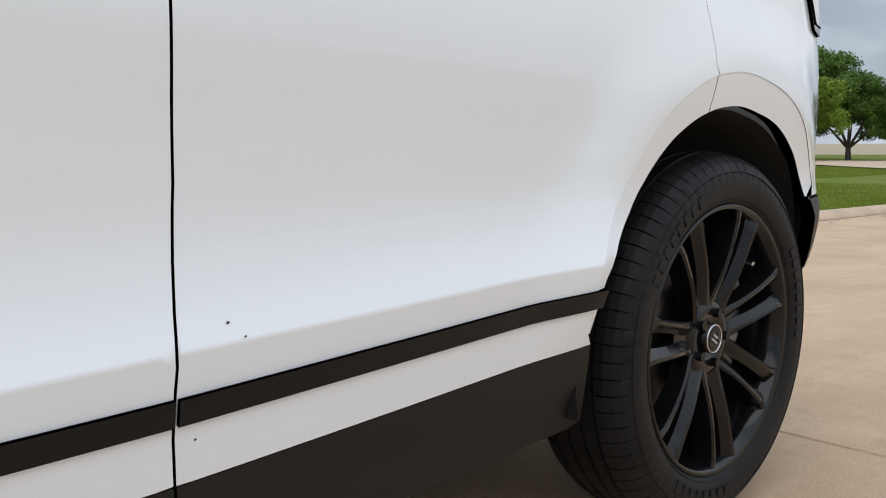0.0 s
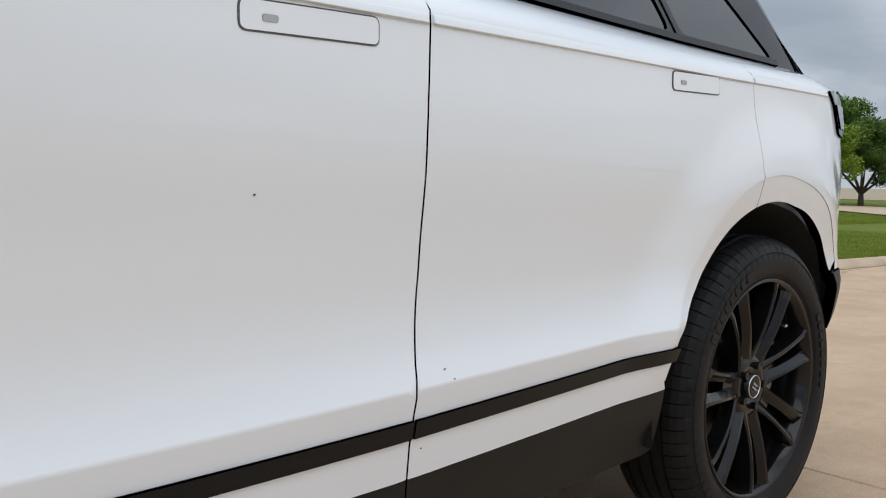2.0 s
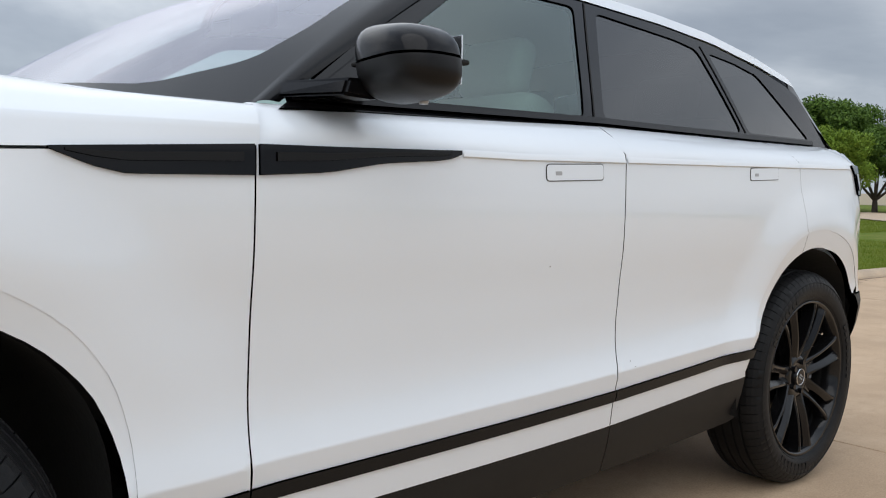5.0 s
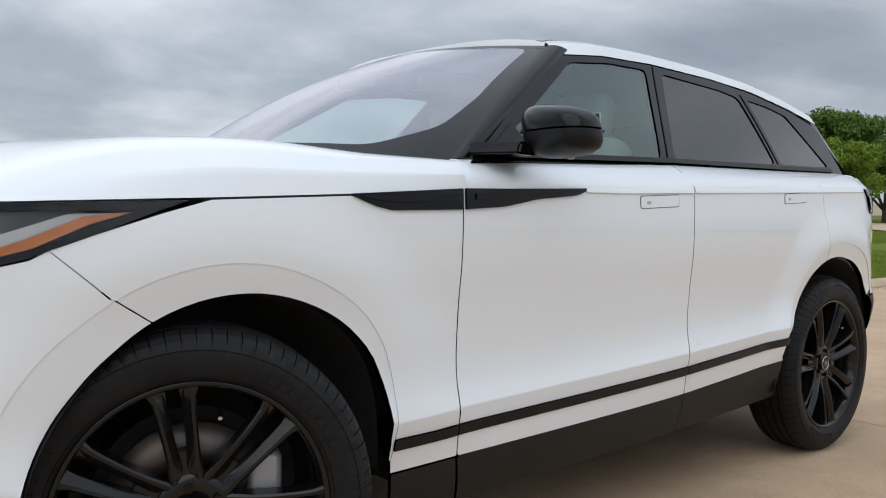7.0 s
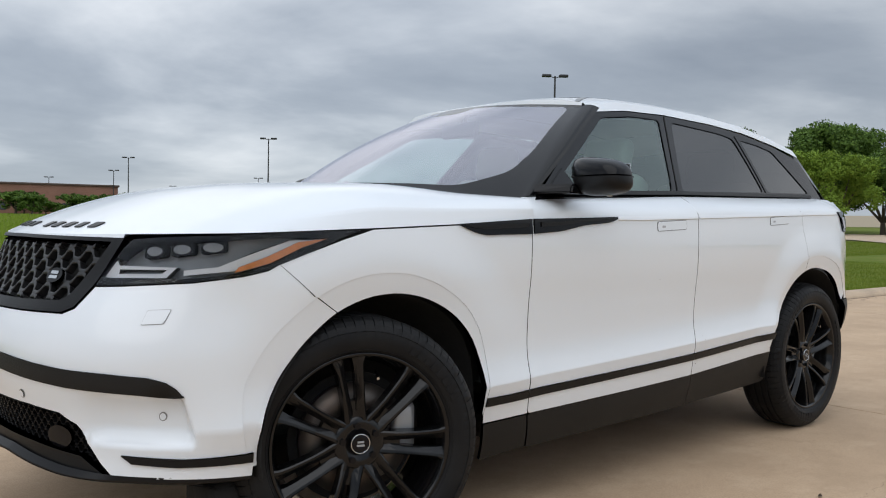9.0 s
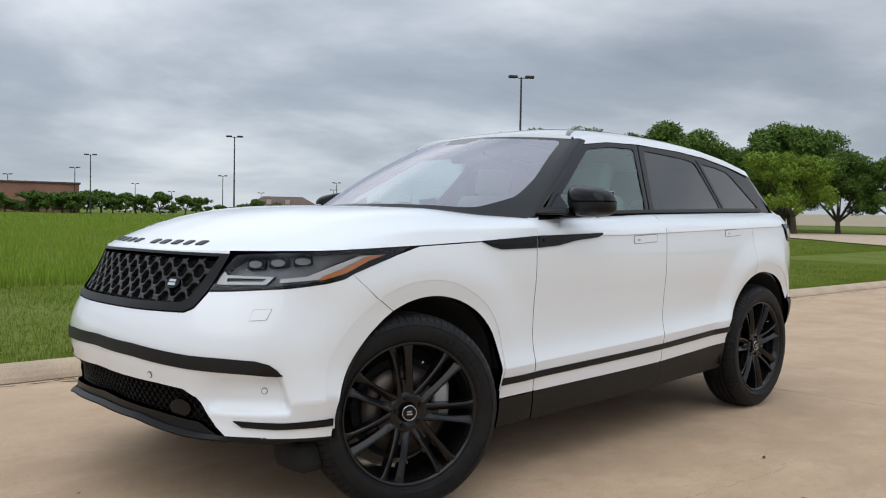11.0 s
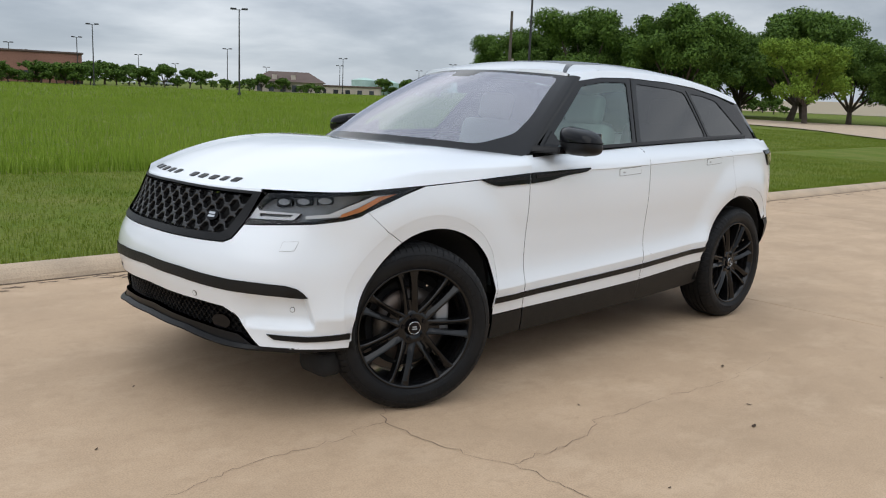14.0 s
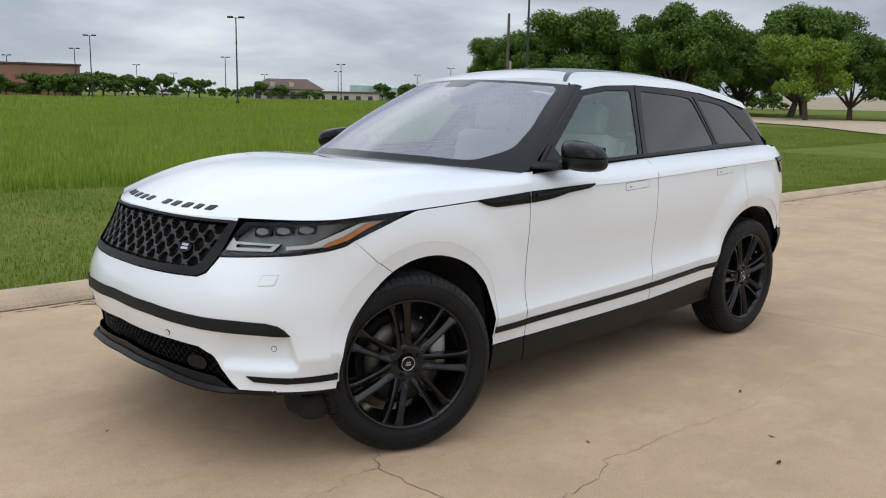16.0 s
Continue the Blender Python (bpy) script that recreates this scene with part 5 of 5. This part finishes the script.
def brake(m, sg):
    bm = bmesh.new()
    lathe(bm, [(0.055, -0.015), (0.172, -0.015), (0.172, 0.012), (0.055, 0.012)], 64)
    bmesh.ops.recalc_face_normals(bm, faces=bm.faces)
    d = part("brake_disc", bm, STEEL, car, "steel brake disc", True)
    d.matrix_basis = m
    bm = bmesh.new()
    box(bm, (0.075, 0.07, 0.15), (0.150, -0.005, 0.03), bevel=0.018)
    c = part("brake_caliper", bm, SILVER, d, "grey brake caliper", True)
    bm = bmesh.new()
    tube(bm, (0, 0.0, 0), (0, 0.5, 0), 0.06)
    part("axle", bm, DARK, d)
    bm = bmesh.new()
    lathe(bm, [(0.18, 0.02), (0.20, 0.02), (0.20, 0.03), (0.05, 0.03), (0.05, 0.022)], 40)
    part("brake_shield", bm, DARK, d)


STEER = -19.5
for x, y, sg, turn in ((-0.003, 0.825, 1, STEER), (2.870, 0.788, 1, 0.0), (-0.003, 0.825, -1, STEER), (2.870, 0.788, -1, 0.0)):
    m = pose(x, -y * sg, 0.3775, 0, 0, turn + (0 if sg > 0 else 180))
    wheel(m @ pose(0, 0, 0, 0, 30 if x > 1 else 0, 0), sg)
    brake(m, sg)

# wheel-well liners follow the openings
for which, sg in ((0, 1), (1, 1), (0, -1), (1, -1)):
    c = (ARCH_F, ARCH_R)[which]
    turns = np.linspace(8 if which else -4, 192, 36)
    vs = []
    for y, off in ((-0.885, 0.004), (-0.50, 0.02)):
        vs += [(c[0] + (arch_radius(which, a) - off) * math.cos(radians(a)), sg * (float(np.interp(a, (8, 50, 90), (-0.825, -0.870, y))) if which and y < -0.6 else y), c[1] + (arch_radius(which, a) - off) * math.sin(radians(a))) for a in turns]
    vs.append((c[0], -0.50 * sg, c[1]))
    n = len(turns)
    fs = [(i, i + 1, n + i + 1, n + i) for i in range(n - 1)] + [(n + i, n + i + 1, 2 * n) for i in range(n - 1)]
    mesh_object("wheel_liner", vs, fs, DARK, car, "black wheel arch liner")
bm = bmesh.new()
box(bm, (3.35, 1.05, 0.12), (1.55, 0, 0.27), bevel=0.03)
box(bm, (1.75, 1.62, 0.10), (1.50, 0, 0.30), bevel=0.03)
part("underbody", bm, DARK, car, "black underbody")

# ---- cabin ----
bm = bmesh.new()
box(bm, (0.55, 1.40, 0.16), (0.90, 0, 1.00), bevel=0.06, segments=3)
part("dashboard", bm, CABIN, car, "black dashboard", True)
bm = bmesh.new()
box(bm, (2.4, 1.5, 0.04), (1.9, 0, 0.42))
box(bm, (0.04, 1.4, 0.55), (0.62, 0, 0.74))
part("cabin_floor", bm, CABIN, car)
bm = bmesh.new()
bmesh.ops.create_circle(bm, segments=8, radius=0.001)
bm.clear()
tor = [(0.175 + 0.016 * math.cos(a), 0.016 * math.sin(a)) for a in np.linspace(0, 2 * math.pi, 10, endpoint=False)]
lathe(bm, tor, 32)
box(bm, (0.30, 0.03, 0.05), (0, 0.01, 0), bevel=0.01)
bmesh.ops.transform(bm, matrix=pose(1.22, -0.38, 1.02, 0, 0, 90) @ pose(0, 0, 0, -25, 0, 0), verts=bm.verts)
bmesh.ops.recalc_face_normals(bm, faces=bm.faces)
part("steering_wheel", bm, CABIN, car, "black steering wheel", True)


def seat(x, y, w):
    bm = bmesh.new()
    box(bm, (0.52, w, 0.18), (x, y, 0.66), bevel=0.06, turn=(0, -6, 0), segments=3)
    box(bm, (0.16, w * 0.96, 0.62), (x + 0.30, y, 0.98), bevel=0.06, turn=(0, 14, 0), segments=3)
    ob = part("seat", bm, LEATHER, car, "pale leather seat", True)
    hd = bmesh.new()
    box(hd, (0.10, 0.26, 0.18), (x + 0.40, y, 1.37), bevel=0.04, turn=(0, 12, 0), segments=3)
    part("headrest", hd, LEATHER, ob, "", True)


for x, y, w in ((1.38, -0.38, 0.50), (1.38, 0.38, 0.50), (2.32, -0.36, 0.62), (2.32, 0.36, 0.62)):
    seat(x, y, w)
bm = bmesh.new()
box(bm, (0.03, 0.24, 0.07), (1.16, 0, 1.475), bevel=0.012)
tube(bm, (1.17, 0, 1.50), (1.21, 0, 1.55), 0.012)
part("rear_view_mirror", bm, CABIN, car, "black rear-view mirror")

# ---- distance ----
def lamp_post(x, y, h, heads=2, turn=40):
    z = float(land(x, y))
    p = empty("street_lamp", "tall dark steel car park lamp post", "street lamp", "car park lamps", pose(x, y, z, 0, 0, turn))
    bm = bmesh.new()
    tube(bm, (0, 0, 0), (0, 0, h - 0.1), 0.12, 0.07, 10)
    box(bm, (0.45, 0.45, 0.5), (0, 0, 0.2), bevel=0.04)
    part("pole", bm, POST, p)
    for s in (-1, 1)[:heads]:
        bm = bmesh.new()
        tube(bm, (0, 0, h - 0.25), (0.5 * s, 0, h - 0.1), 0.035)
        part("arm", bm, POST, p)
        bm = bmesh.new()
        box(bm, (0.75, 0.42, 0.22), (0.70 * s, 0, h - 0.08), bevel=0.06)
        part("lamp_head", bm, POST, p)


for x, y, h in ((52.6, 94.0, 10.9), (53.8, 146.2, 10.6), (55.2, 198.4, 8.3), (66.6, 226.3, 7.6), (61.5, 175.3, 9.5), (96.1, 226.2, 8.2), (117.8, 249.3, 6.8), (93.5, 171.9, 9.2),
                (137.2, 227.5, 6.9), (121.5, 166.0, 8.6), (138.5, 190.7, 7.6), (169.0, 191.9, 7.6), (162.8, 170.5, 9.2), (50.4, 43.0, 12.9)):
    lamp_post(x, y, h, turn=random.uniform(118, 150))
pole = empty("utility_pole", "weathered wooden utility pole with a transformer", "utility pole", "", pose(56.4, 50.7, float(land(56.4, 50.7))))
bm = bmesh.new()
tube(bm, (0, 0, 0), (0, 0, 9.2), 0.17, 0.12, 10)
part("pole", bm, WOODPOLE, pole)
bm = bmesh.new()
tube(bm, (0.3, 0, 4.2), (0.3, 0, 4.9), 0.16, 0.16, 10)
part("transformer", bm, STUCCO, pole)
for x, y in ((56.8, 190.0), (61.5, 190.0)):
    f = empty("flag_pole", "thin white flag pole", "flag pole", "flag poles", pose(x - 2, y, float(land(x, y))))
    bm = bmesh.new()
    tube(bm, (0, 0, 0), (0, 0, 5.6), 0.10, 0.06, 8)
    bmesh.ops.create_uvsphere(bm, u_segments=8, v_segments=6, radius=0.14, matrix=Matrix.Translation((0, 0, 5.65)))
    part("pole", bm, CARPAINTS[0], f)


def facade_windows(parent, x0, x1, y, z0, w, h, step):
    x = x0
    while x < x1:
        bm = bmesh.new()
        box(bm, (w, 0.2, h), (x, y, z0 + h / 2))
        part("window", bm, FARGLASS, parent)
        x += step


def block(name, label, at, turn, size, wall, win):
    b = empty(name, label, "building", "", pose(*at, 0, 0, turn))
    bm = bmesh.new()
    box(bm, size, (0, 0, size[2] / 2))
    part("wall", bm, wall, b)
    bm = bmesh.new()
    box(bm, (size[0] + 0.6, size[1] + 0.6, 0.35), (0, 0, size[2] + 0.1), bevel=0.05)
    part("parapet", bm, ROOFING, b)
    if win:
        facade_windows(b, -size[0] / 2 + 2, size[0] / 2 - 1, -size[1] / 2, *win)
    return b


block("brick_building", "long low red brick building with a flat roof", (34.0, 195.0, 1.6), -17, (66, 18, 6.6), BRICK, (1.2, 1.6, 1.6, 6.0))
block("far_store", "low pale building with a flat roof", (128.0, 172.0, 1.4), -42, (16, 8, 2.8), STUCCO, (0.8, 1.2, 1.2, 3.0))
house = empty("house", "low building with a brown hipped roof and dormers", "house", "", pose(106.0, 166.0, 1.6, 0, 0, -32))
bm = bmesh.new()
box(bm, (15.5, 9, 3.0), (0, 0, 1.5))
part("wall", bm, STUCCO, house)
bm = bmesh.new()
b0 = [bm.verts.new(v) for v in ((-8.4, -5.2, 2.9), (8.4, -5.2, 2.9), (8.4, 5.2, 2.9), (-8.4, 5.2, 2.9), (-4.6, 0, 5.3), (4.6, 0, 5.3))]
for f in ((0, 1, 5, 4), (1, 2, 5), (2, 3, 4, 5), (3, 0, 4), (3, 2, 1, 0)):
    bm.faces.new([b0[i] for i in f])
part("roof", bm, ROOFING, house)
for x in (-3.2, 1.0):
    bm = bmesh.new()
    box(bm, (1.1, 1.6, 1.2), (x, -3.2, 3.9))
    part("dormer", bm, STUCCO, house)
facade_windows(house, -6.5, 7, -4.5, 0.7, 1.2, 1.5, 2.6)
for x, r, h in ((137.8, 3.4, 3.9), (143.5, 2.4, 3.4)):
    tank = empty("storage_tank", "pale green round storage tank", "tank", "storage tanks", pose(x, 178.6 - (x - 137.8) * 0.7, float(land(x, 178.6)) - 0.2))
    bm = bmesh.new()
    tube(bm, (0, 0, 0), (0, 0, h), r, r, 28)
    part("tank_wall", bm, TANKPAINT, tank)
    bm = bmesh.new()
    tube(bm, (0, 0, h), (0, 0, h + 0.7), r * 1.02, r * 0.2, 28)
    part("tank_roof", bm, TANKPAINT, tank)


def parked_car(x, y, turn, paint):
    c = empty("parked_car", "small distant parked car", "car", "cars in the car park", pose(x, y, float(land(x, y)), 0, 0, turn))
    bm = bmesh.new()
    box(bm, (4.4, 1.8, 0.62), (0, 0, 0.62), bevel=0.18, segments=2)
    part("body", bm, paint, c, "", True)
    bm = bmesh.new()
    box(bm, (2.3, 1.6, 0.55), (0.1, 0, 1.15), bevel=0.22, segments=2)
    part("cabin", bm, FARGLASS, c, "", True)
    for wx in (-1.35, 1.35):
        for wy in (-0.82, 0.82):
            bm = bmesh.new()
            tube(bm, (wx, wy - 0.1, 0.32), (wx, wy + 0.1, 0.32), 0.32, 0.32, 12)
            part("wheel", bm, RUBBER, c)


for k, (px, py) in enumerate(((88, 150), (91.5, 148), (98, 146), (101, 144), (104, 143), (108, 141), (111.5, 139), (115, 136), (118, 134), (121, 131), (74, 168), (77, 167), (70, 170))):
    parked_car(px * 1.28, py * 1.28, random.uniform(20, 60), CARPAINTS[(0, 1, 0, 2, 3, 0, 2, 1, 0, 0, 2, 1, 0)[k]])


def leaf_cloud(centres, radii, n, size, seed):
    """Leaves as small bent quads, thick on the outside of the clumps."""
    r = np.random.default_rng(seed)
    w = radii ** 2 / (radii ** 2).sum()
    pick = r.choice(len(centres), n, p=w)
    d = r.normal(size=(n, 3))
    d /= np.linalg.norm(d, axis=1)[:, None]
    p = centres[pick] + d * (radii[pick] * r.uniform(0.55, 1.08, n))[:, None] * np.array((1, 1, 0.78))
    a = r.normal(size=(n, 3))
    a /= np.linalg.norm(a, axis=1)[:, None]
    b = np.cross(a, d)
    b /= np.maximum(np.linalg.norm(b, axis=1), 1e-6)[:, None]
    s = size * r.uniform(0.5, 1.4, n)[:, None]
    q = np.stack([p - a * s, p + b * s * 0.6, p + a * s, p - b * s * 0.6], 1).reshape(-1, 3)
    return q


def tree_mesh(name, height, spread, seed, n, size, mat, foot=0.16):
    """Trunk and limbs, and a crown of leaf clumps with gaps."""
    r = np.random.default_rng(seed)
    holder = new(name)
    bm = bmesh.new()
    t = height * foot
    fork = Vector((r.normal(0, 0.15), r.normal(0, 0.15), t))
    tube(bm, (0, 0, -0.3), fork, 0.035 * height, 0.026 * height, 10)
    cs, rs = [], []
    for k in range(9):
        a = 2 * math.pi * k / 9 + r.uniform(-0.3, 0.3)
        reach = spread * r.uniform(0.35, 0.8)
        tip = Vector((math.cos(a) * reach, math.sin(a) * reach, height * r.uniform(0.42, 0.82)))
        mid = fork.lerp(tip, 0.5) + Vector((0, 0, -0.04 * height))
        tube(bm, fork, mid, 0.017 * height, 0.011 * height, 7)
        tube(bm, mid, tip, 0.011 * height, 0.004 * height, 6)
        for q in range(5):
            cs.append(tip + Vector(r.normal(0, 0.13, 3) * spread))
            rs.append(spread * r.uniform(0.13, 0.27))
    for k in range(14):
        a, rad = r.uniform(0, 2 * math.pi), spread * r.uniform(0, 0.75)
        cs.append(Vector((math.cos(a) * rad, math.sin(a) * rad, height * (0.90 - 0.30 * (rad / spread) ** 2) * r.uniform(0.86, 1.0))))
        rs.append(spread * r.uniform(0.14, 0.26))
    for k in range(10):
        a, rad = r.uniform(0, 2 * math.pi), spread * r.uniform(0.5, 0.95)
        cs.append(Vector((math.cos(a) * rad, math.sin(a) * rad, height * r.uniform(0.28, 0.5))))
        rs.append(spread * r.uniform(0.12, 0.22))
    part("trunk", bm, BARK, holder)
    q = leaf_cloud(np.array([tuple(c) for c in cs]), np.array(rs), n, size, seed)
    mesh_object("crown", q, [(4 * i, 4 * i + 1, 4 * i + 2, 4 * i + 3) for i in range(n)], mat, holder, "", False)
    return holder


oak = tree_mesh("oak_tree", 10.0, 5.8, 3, 40000, 0.125, LEAF, 0.13)
oak_b = tree_mesh("oak_tree", 10.0, 5.6, 8, 40000, 0.125, LEAF, 0.13)
pale = tree_mesh("pale_tree", 7.6, 4.3, 12, 28000, 0.10, LEAFLIGHT, 0.2)
small = tree_mesh("small_tree", 5.0, 2.6, 21, 3000, 0.20, LEAF, 0.2)
first = {}
SPOTS = [(oak, 83.9, 36.2, 11.2, 10), (oak_b, 74.1, 43.8, 11.2, 60), (oak, 73.0, 54.2, 11.0, 200), (oak_b, 75.7, 66.6, 9.6, 140), (oak, 82.0, 78.0, 7.4, 20), (oak_b, 88.0, 50.0, 10.6, 300),
         (oak, 80.0, 60.5, 10.8, 95), (pale, 94.9, 47.6, 9.0, 80), (pale, 70.8, 28.7, 7.3, 0), (oak_b, 78.0, 27.8, 7.9, 170), (oak, 79.0, 22.6, 7.2, 250), (oak_b, 90.0, 23.0, 7.0, 40),
         (oak, 96.0, 40.0, 10.4, 130), (pale, 84.0, 17.0, 6.5, 210), (oak_b, 98.0, 60.0, 10.0, 15), (oak_b, 92.0, 66.0, 10.4, 77), (oak, 100.0, 50.0, 9.0, 222), (oak, 79.0, 47.5, 10.2, 265)]
HEIGHT = {oak: 10.0, oak_b: 10.0, pale: 7.6, small: 5.0}
for src, x, y, h, a in SPOTS:
    k = 1.03 * h / HEIGHT[src]
    if src in first:
        ob = copy_thing(src, Matrix.Identity(4))
    else:
        ob = src
        first[src] = 1
    ob.matrix_basis = pose(x, y, float(land(x, y)), 0, 0, a) @ Matrix.Diagonal((k, k, k, 1))
    tagged(ob, "bright green leafy tree on the grass" if src is pale else "large dark green oak on the grass", "tree", "trees beyond the grass")
count = 0
for px, D, h in ([(30 + 14 * i, 178, 3.6) for i in range(-4, 11)] + [(196 + 21 * i, 195, 4.2) for i in range(15)] + [(505 + 16 * i, 185, 2.6) for i in range(5)] + [(680 + 16 * i, 230, 4.6) for i in range(7)] + [(1230 + 19 * i, 150, 2.6) for i in range(9)]):
    # bearings across the car park, from the west end of the field to the trees
    az = radians(47.1) + math.atan((784 - px) / 1474.0)
    D = D * random.uniform(0.94, 1.08)
    x, y = -2.26 + D * math.cos(az), -3.48 + D * math.sin(az)
    h = h * random.uniform(0.55, 1.5)
    wide = random.uniform(1.0, 1.6)
    ob = small if count == 0 else copy_thing(small, Matrix.Identity(4))
    count += 1
    ob.matrix_basis = pose(x, y, float(land(x, y)) - 0.2, 0, 0, random.uniform(0, 360)) @ Matrix.Diagonal((h / 5 * wide, h / 5 * wide, h / 5, 1))
    tagged(ob, "small dark green tree beside the car park", "tree", "trees round the car park")

# dry field beyond the trees
xs, ys = np.linspace(165, 330, 24), np.linspace(5, 150, 20)
q = [(float(x), float(y), float(land(x, y)) + 0.05 + 0.019 * float(x - 165)) for x in xs for y in ys]
m = len(ys)
field = mesh_object("field", np.array(q), [(i * m + j, (i + 1) * m + j, (i + 1) * m + j + 1, i * m + j + 1) for i in range(len(xs) - 1) for j in range(m - 1)], DRYFIELD, None, "", False)
tagged(field, "pale dry field rising beyond the trees", "ground", kind="structure")

# ---- litter on the drive ----
for x, y, s, a in ((1.759, -1.459, 0.02, 20), (0.62, -1.35, 0.012, 70), (1.30, -1.85, 0.016, 120), (1.05, -2.0, 0.022, 10), (-1.3, -0.5, 0.012, 40), (2.3, -2.1, 0.012, 80), (0.2, -2.1, 0.010, 0), (-0.9, 0.1, 0.013, 33)):
    bm = bmesh.new()
    vs = [bm.verts.new((s * u, s * 0.5 * v, 0.25 * s * (u * u + 0.6 * v * v))) for u, v in ((-1, 0), (-0.3, 0.8), (0.5, 0.6), (1, 0), (0.4, -0.7), (-0.4, -0.6), (0, 0.05))]
    for i in range(6):
        bm.faces.new((vs[i], vs[(i + 1) % 6], vs[6]))
    ob = part("dry_leaf", bm, DEBRIS)
    ob.matrix_world = pose(x, y, 0.003, 0, 0, a)
    tagged(ob, "small curled brown dry leaf on the concrete", "leaf", "litter on the drive")
